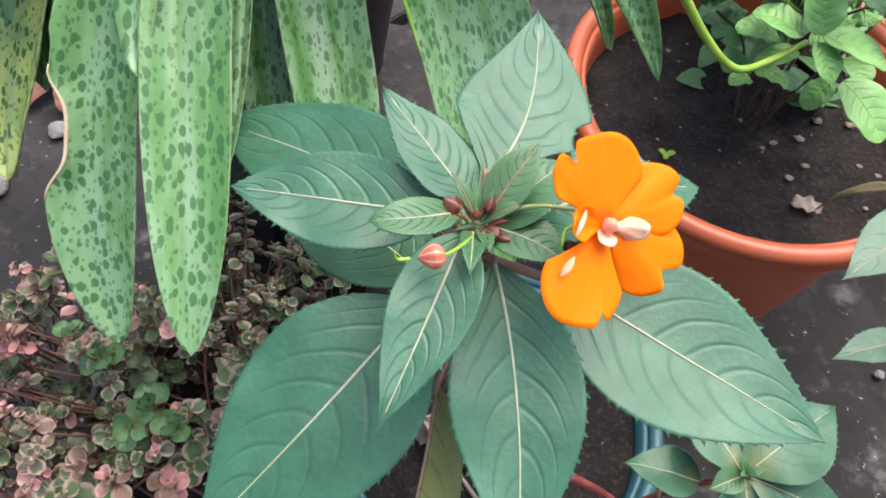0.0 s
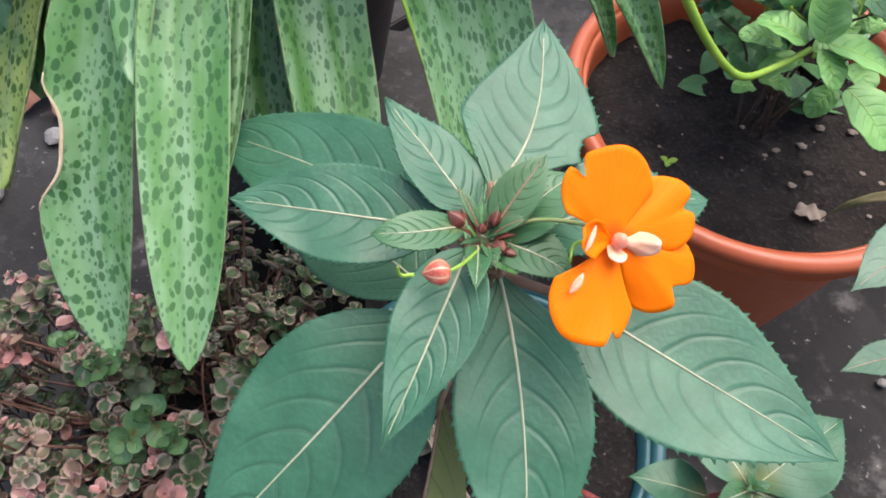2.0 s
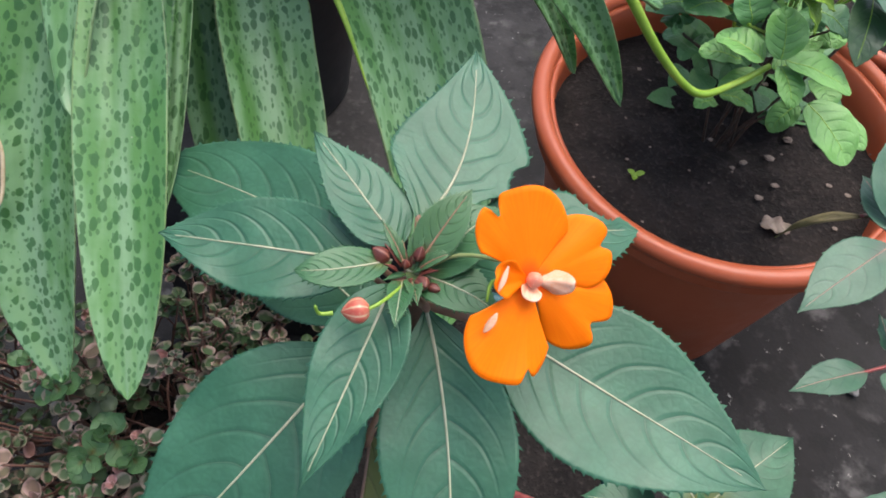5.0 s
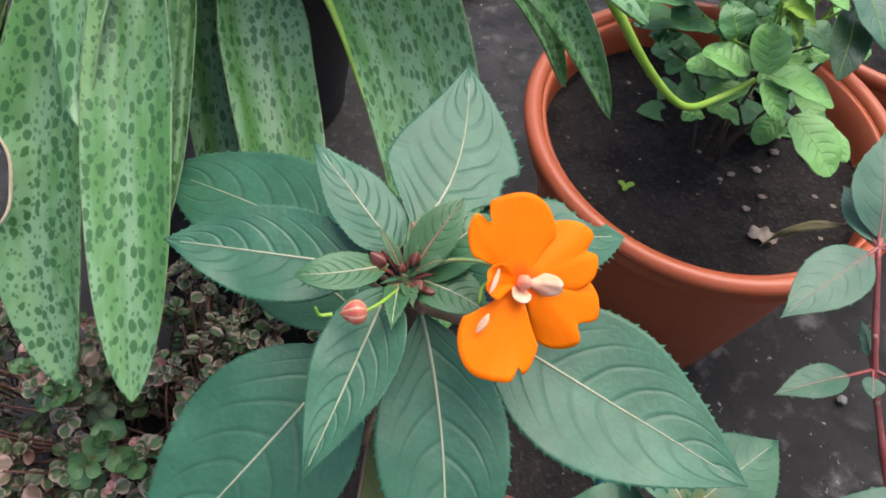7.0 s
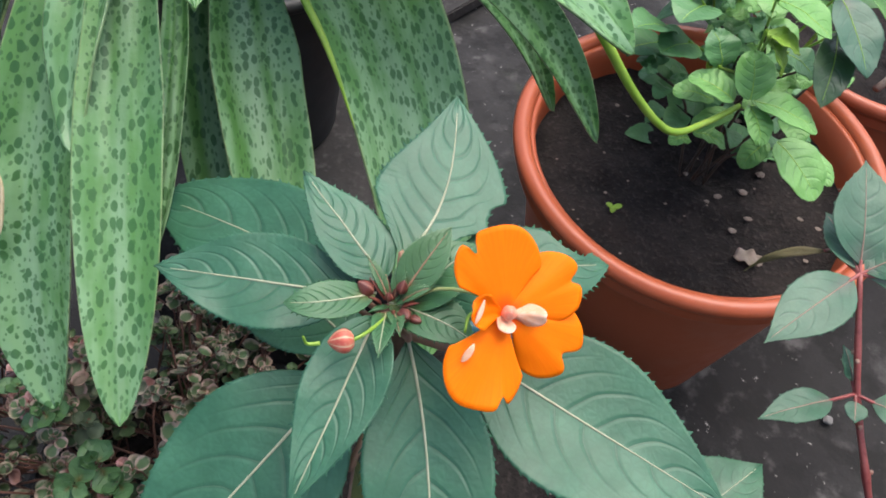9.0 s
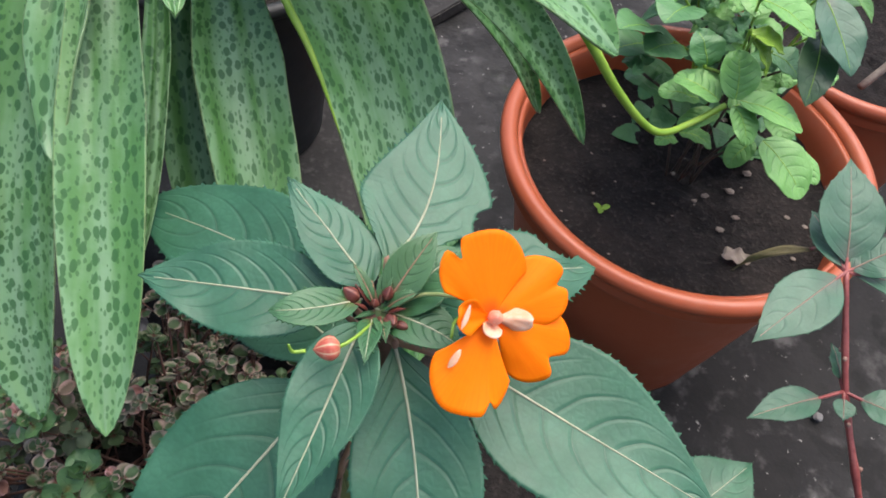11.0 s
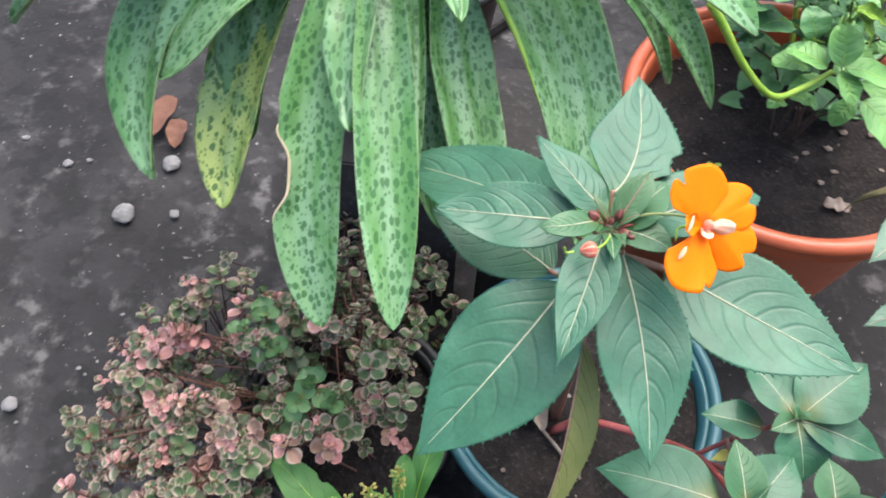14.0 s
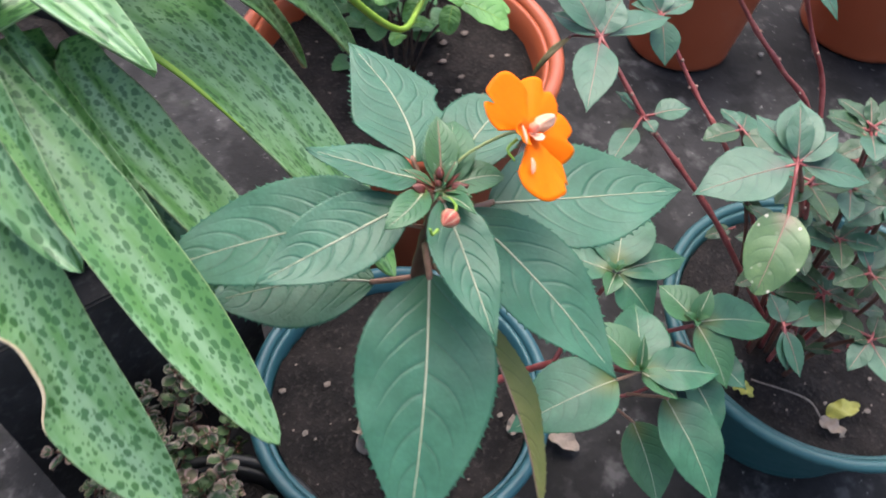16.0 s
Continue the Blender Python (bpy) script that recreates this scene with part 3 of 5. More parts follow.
def soil(place, radius, z):
    verts, faces = [(place[0], place[1], z)], []
    rings, sides = 22, 72
    for i in range(1, rings + 1):
        r = radius * (i / rings)
        for k in range(sides):
            a = 2 * math.pi * k / sides
            p = Vector((place[0] + r * math.cos(a), place[1] + r * math.sin(a), z))
            h = 0.006 * noise.noise(p * 22) + 0.004 * noise.noise(p * 75) + 0.002 * noise.noise(p * 210)
            verts.append((p.x, p.y, z + h))
    for k in range(sides):
        faces.append((0, 1 + k, 1 + (k + 1) % sides))
    for i in range(rings - 1):
        for k in range(sides):
            a, b = 1 + i * sides, 1 + (i + 1) * sides
            faces.append((a + k, b + k, b + (k + 1) % sides, a + (k + 1) % sides))
    ob = new("soil", mesh_from("soil", verts, faces, [SOIL]))
    return tagged(ob, "dark moist potting soil with fine crumbs", "soil", kind="stuff")


def crumbs(name, count, spread, size, mat, label, category, seed):
    """Loose small stones, joined into one: spread gives the place of each."""
    rng = random.Random(seed)
    verts, faces = [], []
    for _ in range(count):
        x, y, z = spread(rng)
        s = size(rng)
        base = len(verts)
        turn = rng.uniform(0, 6.3)
        flat = rng.uniform(0.35, 0.7)
        for zz, rr in ((-0.5, 0.55), (0.05, 1.0), (0.6, 0.6)):
            for k in range(6):
                a = turn + math.pi * k / 3 + rng.uniform(-0.25, 0.25)
                r = s * rr * rng.uniform(0.7, 1.15)
                verts.append((x + r * math.cos(a) * 1.3, y + r * math.sin(a), z + s * flat * zz))
        for i in range(2):
            for k in range(6):
                faces.append((base + i * 6 + k, base + i * 6 + (k + 1) % 6, base + i * 6 + 6 + (k + 1) % 6, base + i * 6 + 6 + k))
        faces.append(tuple(base + 12 + k for k in range(6)))
    ob = new(name, mesh_from(name, verts, faces, [mat], smooth=False))
    return tagged(ob, label, category, kind="stuff")


def bud_mesh(place, axis, length, radius, mat, ridges=5, n=9, sides=15, ridge=0.09, mat2=None):
    axis = unit(V(axis))
    a = unit(np.cross(axis, V(0.3, 0.9, 0.2)))
    b = np.cross(axis, a)
    verts, faces = [], []
    for i in range(n + 1):
        t = i / n
        r = radius * (math.sin(math.pi * min(0.985, 0.06 + 0.94 * t) ** 0.8) ** 0.75 if t < 1 else 0.03)
        for k in range(sides):
            g = 2 * math.pi * k / sides
            rr = r * (1 + ridge * abs(math.sin(ridges * g / 2)))
            verts.append(V(place) + axis * length * t + (a * math.cos(g) + b * math.sin(g)) * rr)
    for i in range(n):
        for k in range(sides):
            faces.append((i * sides + k, i * sides + (k + 1) % sides, (i + 1) * sides + (k + 1) % sides, (i + 1) * sides + k))
    fm = [1 if mat2 and (f[0] % sides) % 5 == 0 else 0 for f in faces] + [0, 0]
    faces.append(tuple(range(sides - 1, -1, -1)))
    faces.append(tuple(n * sides + k for k in range(sides)))
    return mesh_from("bud", verts, faces, [mat, mat2] if mat2 else [mat], fm)


# ---- ground ----
def ground():
    near = np.arange(-1.2, 2.001, 0.025)
    far = np.array([-60, -25, -10, -5, -2.5, -1.6])
    xs = np.concatenate([far, near, -far[::-1] + 0.8])
    ys = np.concatenate([far, near, -far[::-1] + 0.8])
    verts, faces = [], []
    for y in ys:
        for x in xs:
            p = Vector((x, y, 0))
            z = 0.004 * noise.noise(p * 3) + 0.0025 * noise.noise(p * 14) + 0.0012 * noise.noise(p * 40)
            verts.append((x, y, z - 0.003))
    w = len(xs)
    for j in range(len(ys) - 1):
        for i in range(w - 1):
            a = j * w + i
            faces.append((a, a + 1, a + w + 1, a + w))
    ob = new("ground", mesh_from("ground", verts, faces, [GROUND]))
    tagged(ob, "dark weathered concrete ground with dirt and pale specks", "ground", kind="structure")


ground()
crumbs("gravel", 220, lambda r: (r.uniform(-0.9, 1.3), r.uniform(-0.1, 1.5), 0.001), lambda r: 0.0012 + 0.0035 * r.random() ** 3, STONE, "small pale grit scattered on the concrete", "gravel", 4)

# ---- pots ----
TERRA_AT, BLUE_AT, TEAL_AT = (0.234, 0.574), (0.054, 0.322), (0.411, 0.16)
pot(TERRA_AT, 0.1487, 0.2466, 0.70, TERRACOTTA, "large terracotta-coloured plastic pot with a rolled rim", 0.0085, soil_z=0.208, group="terracotta pots")
pot(BLUE_AT, 0.1175, 0.1485, 0.72, TEAL, "teal blue plastic pot holding the orange-flowered impatiens", 0.0062, kind=1, soil_z=0.13, group="teal pots")
pot(TEAL_AT, 0.1405, 0.1335, 0.72, DARK_TEAL, "dark teal plastic pot holding the red-stemmed impatiens", 0.0062, kind=1, soil_z=0.118, group="teal pots")
pot((0.465, 0.81), 0.135, 0.222, 0.7, TERRACOTTA, "terracotta-coloured plastic pot full of soil, beside the herb pot", 0.008, soil_z=0.19, group="terracotta pots")
pot((0.762, 0.608), 0.105, 0.19, 0.72, TERRACOTTA, "terracotta-coloured plastic pot on the concrete", 0.008, soil_z=0.17, group="terracotta pots")
pot((1.02, 0.47), 0.13, 0.2, 0.68, TERRACOTTA, "terracotta-coloured plastic pot standing farther off", 0.008, soil_z=0.17, group="terracotta pots")
pot((-0.138, 0.285), 0.088, 0.14, 0.75, BLACK, "black plastic nursery pot under the pink variegated plant", 0.005, kind=1, soil_z=0.122)
pot((-0.112, 0.53), 0.075, 0.42, 0.7, BLACK, "black plastic pot hidden under long spotted leaves", 0.005, kind=1, soil_z=0.4, foot=0.262)
pot((-0.09, 0.155), 0.06, 0.11, 0.75, BLACK, "small black plastic pot with a green herb", 0.004, kind=1, soil_z=0.098)

# ---- orange impatiens in the teal pot ----
HEART = V(0.01, 0.241, 0.490)
imp = thing("impatiens_plant", (0.036, 0.303, 0.13), "orange-flowered impatiens with toothed dark green leaves, in a teal pot", "plant")
stem("stem", [(0.036, 0.302, 0.12), (0.03, 0.29, 0.26), (0.018, 0.262, 0.4), HEART - V(0, 0, 0.004)], 0.006, 0.0034, WOOD_STEM, imp, nodes=((0.35, 0.3), (0.7, 0.3), (0.85, 0.25)))


def node_at(z):
    """A point inside the main stem at height z."""
    for a, b in (((0.036, 0.302, 0.12), (0.03, 0.29, 0.26)), ((0.03, 0.29, 0.26), (0.018, 0.262, 0.4)), ((0.018, 0.262, 0.4), HEART)):
        if a[2] <= z <= b[2]:
            t = (z - a[2]) / (b[2] - a[2])
            return V(a) + (V(b) - V(a)) * t
    return V(HEART)


big = dict(teeth=0.0014, quilt=0.0001, veins=8, nu=136, nv=14, wave=0.0007)
lesser = {**big, "nu": 104, "teeth": 0.0011, "quilt": 0.0002}
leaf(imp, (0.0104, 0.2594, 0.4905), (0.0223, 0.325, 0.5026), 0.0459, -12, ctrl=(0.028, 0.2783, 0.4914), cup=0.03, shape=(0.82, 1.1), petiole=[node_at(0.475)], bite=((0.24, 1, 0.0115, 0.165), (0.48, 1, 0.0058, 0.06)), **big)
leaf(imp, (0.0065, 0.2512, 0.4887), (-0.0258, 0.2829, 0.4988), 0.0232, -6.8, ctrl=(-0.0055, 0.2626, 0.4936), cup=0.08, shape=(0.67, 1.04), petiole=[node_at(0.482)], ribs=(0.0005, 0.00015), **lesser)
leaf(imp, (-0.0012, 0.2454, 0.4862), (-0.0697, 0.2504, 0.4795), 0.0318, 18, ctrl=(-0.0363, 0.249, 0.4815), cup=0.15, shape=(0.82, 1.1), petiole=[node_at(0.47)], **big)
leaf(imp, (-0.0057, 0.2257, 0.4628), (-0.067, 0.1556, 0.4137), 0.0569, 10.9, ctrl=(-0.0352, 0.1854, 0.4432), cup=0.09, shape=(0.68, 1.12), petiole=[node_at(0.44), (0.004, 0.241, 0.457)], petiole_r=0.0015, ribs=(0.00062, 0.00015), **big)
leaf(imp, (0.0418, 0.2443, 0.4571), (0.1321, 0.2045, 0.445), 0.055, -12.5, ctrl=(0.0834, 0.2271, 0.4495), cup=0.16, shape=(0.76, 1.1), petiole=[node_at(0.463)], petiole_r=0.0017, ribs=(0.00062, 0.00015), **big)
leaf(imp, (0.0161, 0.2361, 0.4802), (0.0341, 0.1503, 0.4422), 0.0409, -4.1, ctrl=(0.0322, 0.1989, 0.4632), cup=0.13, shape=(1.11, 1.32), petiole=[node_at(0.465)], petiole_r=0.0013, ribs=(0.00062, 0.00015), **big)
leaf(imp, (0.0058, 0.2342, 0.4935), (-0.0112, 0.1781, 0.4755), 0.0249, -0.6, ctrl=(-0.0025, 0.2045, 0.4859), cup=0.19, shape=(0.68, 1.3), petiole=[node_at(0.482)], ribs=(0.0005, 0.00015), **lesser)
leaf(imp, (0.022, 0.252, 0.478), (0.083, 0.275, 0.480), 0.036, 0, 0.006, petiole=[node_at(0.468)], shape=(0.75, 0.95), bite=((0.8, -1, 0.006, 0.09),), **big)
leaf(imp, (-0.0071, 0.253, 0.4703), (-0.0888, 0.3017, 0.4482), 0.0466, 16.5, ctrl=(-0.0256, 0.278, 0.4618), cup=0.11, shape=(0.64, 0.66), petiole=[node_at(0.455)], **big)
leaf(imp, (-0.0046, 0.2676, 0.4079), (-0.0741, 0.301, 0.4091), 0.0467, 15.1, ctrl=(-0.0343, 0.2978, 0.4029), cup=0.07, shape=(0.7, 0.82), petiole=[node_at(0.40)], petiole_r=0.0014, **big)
leaf(imp, (0.004, 0.206, 0.448), (-0.007, 0.135, 0.372), 0.030, 35, 0.006, petiole=[node_at(0.43)], petiole_r=0.0013, rib_mat=RED_RIB, label="brownish ageing leaf hanging down, half folded",
     mats=[DROOPED, DROOPED], fold=1, **big)
small = dict(teeth=0.0009, quilt=0.00015, nu=88, nv=10, mats=[YOUNG, UNDER])
leaf(imp, (0.0045, 0.2438, 0.4916), (-0.0224, 0.2335, 0.496), 0.0125, 6, ctrl=(-0.0105, 0.232, 0.5), cup=0.15, shape=(0.8, 0.99), ribs=(0.0004, 0.00012), **small)
leaf(imp, (0.0091, 0.2433, 0.4876), (0.0363, 0.2322, 0.4892), 0.0162, -3.7, ctrl=(0.028, 0.236, 0.4945), cup=0.2, shape=(0.66, 0.98), ribs=(0.0004, 0.00012), **small)
leaf(imp, HEART + V(0.0025, 0.003, 0.001), (0.0255, 0.2645, 0.5035), 0.0135, -8, 0.002, cup=0.35, shape=(0.85, 1.1), ribs=(0.0004, 0.00012), rib_mat=PETIOLE, label="narrow young leaf, brownish towards its base", **{**small, "mats": [BROWNISH, UNDER]})
leaf(imp, HEART + V(0.004, 0.001, -0.002), (0.0352, 0.265, 0.495), 0.021, 4, 0.003, cup=0.2, shape=(0.7, 0.95), ribs=(0.0004, 0.00012), **small)
leaf(imp, HEART + V(-0.0015, -0.004, 0.001), (0.0085, 0.2175, 0.499), 0.0072, 0, 0.002, cup=0.4, shape=(0.8, 1.2), ribs=(0.0003, 0.0001), **small)
for dx, dy, dz, ax, ln in ((-0.0068, 0.0022, 0.002, (-0.7, 0.15, 0.7), 0.0072), (0.0035, -0.0035, 0.002, (0.35, -0.7, 0.7), 0.0068), (0.002, 0.003, 0.003, (0.2, 0.4, 0.9), 0.0056), (0.0062, -0.004, 0.0, (0.8, -0.4, 0.5), 0.0052), (-0.001, 0.0, 0.003, (-0.1, 0.1, 1), 0.004)):
    under(part("bud", bud_mesh(HEART + V(dx, dy, dz), ax, ln * 0.9, ln * 0.31, BUD_RED, 5, 10, 20, 0.12, BUD_RIDGE), None, "dark red unopened bud"), imp)
for k in range(9):
    a = 1.18 * k + 0.2
    r = 0.001 + 0.001 * (k % 3)
    p = HEART + V(r * math.cos(a), r * math.sin(a), 0.0)
    ln = 0.0045 + 0.003 * (k % 4) / 3
    q = p + V(ln * math.cos(a), ln * math.sin(a), 0.002 + 0.002 * (k % 3))
    me, _ = blade(p, q, 0.0014 + 0.0006 * (k % 2), 0, 0.0006, 0.5, nu=10, nv=2, mats=[BUD_RED if k % 3 else YOUNG, BUD_RED])
    under(part("bract", me), imp)
for deg, ln, wide in ((128, 0.0135, 0.0036), (82, 0.011, 0.0042), (285, 0.012, 0.005), (20, 0.0105, 0.0042)):
    a = radians(deg)
    p = HEART + V(0.003 * math.cos(a), 0.003 * math.sin(a), 0.001)
    me, spine = blade(p, p + V(ln * math.cos(a), ln * math.sin(a), 0.006), wide, 0, 0.0015, 0.5, teeth=0.0004, nu=40, nv=6, mats=[BROWNISH, BROWNISH])
    rib(spine, 0.0003, 0.0001, PETIOLE, under(part("bract", me, None, "narrow brownish green young leaf"), imp))
BUD = V(-0.0035, 0.219, 0.501)
b1 = under(part("bud", bud_mesh(BUD + V(0.0045, 0.002, 0), (-1, -0.25, 0.05), 0.0076, 0.0035, BUD_PINK, 5, 14, 40, 0.07, STRIPE), None, "pink and cream swelling flower bud"), imp)
line = curve([HEART + V(0, -0.003, 0), BUD + V(0.008, 0.006, -0.001), BUD + V(0.004, 0.002, 0)], 8)
under(part("flower_stalk", mesh_from("flower_stalk", *tube(line, 0.0006, 6), [GREEN_STEM])), b1)
line = curve([BUD + V(-0.005, 0, -0.0005), BUD + V(-0.0085, -0.001, 0.0), BUD + V(-0.0095, -0.001, 0.004)], 8)
under(part("spur", mesh_from("spur", *tube(line, [0.0007 - 0.00004 * i for i in range(len(line))], 6), [GREEN_STEM])), b1)

# the open flower
FLOWER = V(0.0430, 0.2291, 0.5136)
FN = unit(V(0.2, -0.58, 0.785))
F1 = unit(V(0.993, 0.098, 0.064) - FN * (V(0.993, 0.098, 0.064) @ FN))
F2 = np.cross(FN, F1)


def petal(angle, length, spread, notch, curl, lift, parent, mat, skew=0.0, na=14, nv=44, tip_wave=0.0011, name="petal", label="", flare=0.0, slot=0.15, drop=0.3):
    a0 = radians(angle)
    d, l = F1 * math.cos(a0) + F2 * math.sin(a0), -F1 * math.sin(a0) + F2 * math.cos(a0)
    seed = random.uniform(0, 40)
    top, low, uv, met = [], [], [], []
    for i in range(na + 1):
        a = 0.04 + 0.96 * i / na
        for j in range(nv + 1):
            v = 2 * j / nv - 1
            r = length * (1 - notch * math.exp(-((v - skew) / slot) ** 2) * a ** 3 - drop * abs(v) ** 2.4 + 0.012 * math.sin(7 * v + seed))
            ph = radians(spread) * v * (0.85 + 0.15 * a)
            h = lift * a + curl * a * a + tip_wave * a * a * noise.noise(Vector((v * 2.0 + seed, a * 1.6, seed))) * 2 - flare * abs(v) ** 2 * a
            p = FLOWER + d * (r * a * math.cos(ph)) + l * (r * a * math.sin(ph)) + FN * h
            top.append(p)
            low.append(p - FN * 0.0005)
            uv.append((a, v))
            met.append((r * a * math.sin(ph), r * a))
    w, n = nv + 1, len(top)
    faces = []
    for i in range(na):
        for j in range(nv):
            k = i * w + j
            faces += [(k, k + w, k + w + 1, k + 1), (n + k, n + k + 1, n + k + w + 1, n + k + w)]
    for j in range(nv):
        k = na * w + j
        faces.append((k, n + k, n + k + 1, k + 1))
    for i in range(na):
        k = i * w
        faces.append((k, n + k, n + k + w, k + w))
        k += nv
        faces.append((k, k + w, n + k + w, n + k))
    me = mesh_from(name, top + low, faces, [mat], None, {"leaf": uv + uv, "metres": met + met})
    return under(part(name, me, None, label), parent)


line = curve([HEART + V(0.003, 0.001, 0.0), (0.024, 0.245, 0.497), FLOWER - FN * 0.006 + V(-0.003, 0.004, 0), FLOWER - FN * 0.001], 14)
flower = under(part("flower", mesh_from("flower", *tube(line, [0.0006 + 0.0012 * (i / len(line)) ** 4 for i in range(len(line))], 8), [PEDICEL]), None, "open bright orange flower with a cream and pink centre"), imp)
petal(102, 0.0252, 50, 0.22, -0.001, 0.0033, flower, PETAL, skew=0.34, slot=0.07, drop=0.36, flare=0.0025)
petal(28, 0.0255, 41, 0.13, -0.002, 0.0008, flower, PETAL, skew=-0.1, slot=0.1, drop=0.42, flare=0.002)
petal(-31, 0.0274, 42, 0.2, -0.003, -0.0008, flower, PETAL, skew=-0.08, slot=0.15, drop=0.42, flare=0.0015)
petal(-113, 0.0284, 39, 0.13, 0.0, 0.003, flower, PETAL, skew=0.5, slot=0.07, drop=0.34, flare=0.002)
petal(172, 0.0122, 36, 0.05, 0.003, 0.0038, flower, PETAL, na=8, nv=12, flare=0.001)
petal(-4, 0.0104, 27, 0.05, 0.0, 0.0055, flower, CREAM, drop=0.3, tip_wave=0.0006, na=10, nv=16, name="petaloid", label="cream white inner petal", flare=0.005)
petal(-112, 0.0052, 55, 0.0, 0.001, 0.0042, flower, CREAM, tip_wave=0.0004, na=8, nv=12, name="petaloid", label="cream white inner petal", flare=0.002)
for (a, b), (c, d), high, wide in (((-0.0138, -0.0128), (-0.0104, -0.0078), 0.0038, 0.0021), ((-0.0108, -0.002), (-0.0084, 0.0046), 0.0064, 0.0014)):
    me, _ = blade(FLOWER + F1 * a + F2 * b + FN * high, FLOWER + F1 * c + F2 * d + FN * (high + 0.0006), wide, 0, 0.0004, 0.3, nu=16, nv=4, mats=[CREAM, CREAM], across=F1, shape=(0.7, 0.8))
    under(part("petaloid", me, None, "pale curled petal edge"), flower)
under(part("column", bud_mesh(FLOWER + FN * 0.0015, FN + F2 * 0.3 - F1 * 0.1, 0.0046, 0.0021, PINK), None, "pink flower centre"), flower)
line = curve([FLOWER - FN * 0.004 + F1 * -0.004, FLOWER - FN * 0.006 - F1 * 0.009 - F2 * 0.001, FLOWER - FN * 0.004 - F1 * 0.011 - F2 * 0.006], 8)
under(part("spur", mesh_from("spur", *tube(line, [0.0008 - 0.00005 * i for i in range(len(line))], 6), [GREEN_STEM])), flower)

# the side branch with three young shoots
Y1, Y2, Y3 = V(0.157, 0.235, 0.322), V(0.123, 0.178, 0.313), V(0.172, 0.18, 0.320)
stem("branch", [(0.034, 0.287, 0.132), (0.058, 0.285, 0.166), (0.107, 0.261, 0.2), (0.118, 0.225, 0.262), Y2 - V(0, -0.004, 0.006)], 0.0038, 0.0018, RED_STEM, imp, nodes=((0.2, 0.35), (0.45, 0.3), (0.7, 0.3)))
stem("branch", [(0.113, 0.232, 0.25), (0.14, 0.238, 0.285), Y1 - V(0, 0, 0.004)], 0.0017, 0.0014, RED_STEM, imp, n=10)
stem("branch", [(0.118, 0.225, 0.262), (0.15, 0.2, 0.295), Y3 - V(0, 0, 0.004)], 0.0017, 0.0014, RED_STEM, imp, n=10)
stem("branch", [(0.113, 0.215, 0.255), (0.13, 0.185, 0.262), (0.15, 0.172, 0.282)], 0.0015, 0.0011, RED_STEM, imp, n=10)
mid = dict(teeth=0.0008, quilt=0.00008, veins=8, nu=96, nv=10, wave=0.0008, cup=0.22, mats=[SHOOT, UNDER])
yng = dict(teeth=0.0006, quilt=0.00008, veins=8, nu=72, nv=10, cup=0.3, mats=[YOUNG, UNDER])
SHOOTS = (
    # foot, tip, width, young
    (Y1, (0.130, 0.277, 0.318), 0.029, 0), (Y1, (0.203, 0.273, 0.330), 0.042, 0), (Y1, (0.214, 0.221, 0.308), 0.029, 0), (Y1, (0.163, 0.203, 0.303), 0.036, 0), (Y1, (0.140, 0.2265, 0.320), 0.013, 1),
    ((0.146, 0.236, 0.300), (0.105, 0.2415, 0.300), 0.026, 0),
    ((0.112, 0.182, 0.312), (0.0375, 0.198, 0.303), 0.046, 0), (Y2, (0.1175, 0.2185, 0.322), 0.026, 1), (Y2, (0.155, 0.214, 0.314), 0.036, 0), (Y2, (0.163, 0.149, 0.309), 0.028, 0), (Y2, (0.1285, 0.152, 0.311), 0.017, 1),
    (Y2, (0.133, 0.190, 0.330), 0.006, 1),
    ((0.1365, 0.165, 0.292), (0.1237, 0.1, 0.262), 0.041, 0), ((0.1606, 0.166, 0.292), (0.155, 0.1265, 0.273), 0.026, 0), ((0.1357, 0.1742, 0.242), (0.117, 0.124, 0.218), 0.038, 1),
    (Y3, (0.2262, 0.155, 0.298), 0.035, 0), (Y3, (0.172, 0.212, 0.322), 0.025, 1), (Y3, (0.1896, 0.1875, 0.332), 0.013, 1), (Y3, (0.1666, 0.1415, 0.298), 0.025, 1), ((0.18, 0.166, 0.29), (0.186, 0.136, 0.284), 0.022, 0),
)
STALKS = {5: (0.138, 0.237, 0.284), 6: Y2, 12: (0.13, 0.182, 0.27), 13: (0.15, 0.176, 0.284), 14: (0.118, 0.2, 0.262), 19: (0.165, 0.182, 0.3)}
for n, (foot, tip, width, young) in enumerate(SHOOTS):
    c, t = V(foot), V(tip)
    leaf(imp, c + (t - c) * 0.05, t, width, random.uniform(-6, 6), 0.07 * np.linalg.norm(t - c), ribs=(0.0004, 0.00012), shape=(0.8, 1.28), petiole=[STALKS[n]] if n in STALKS else None, **(yng if young else mid))
for c, turn in ((Y1, 0.3), (Y2, 1.1), (Y3, 2.0), (V(0.15, 0.172, 0.284), 0.8)):
    for k in range(4):
        a = turn + 1.7 * k
        out, rise = 0.009 - 0.0012 * k, 0.004 + 0.002 * k
        leaf(imp, c + V(0, 0, 0.001), c + V(out * math.cos(a), out * math.sin(a), rise), 0.0048 - 0.0006 * k, 0, 0.001, cup=0.5, ribs=None, shape=(0.7, 1.1), teeth=0.0003, nu=32, nv=6, mats=[BROWNISH if k > 1 else YOUNG, UNDER])
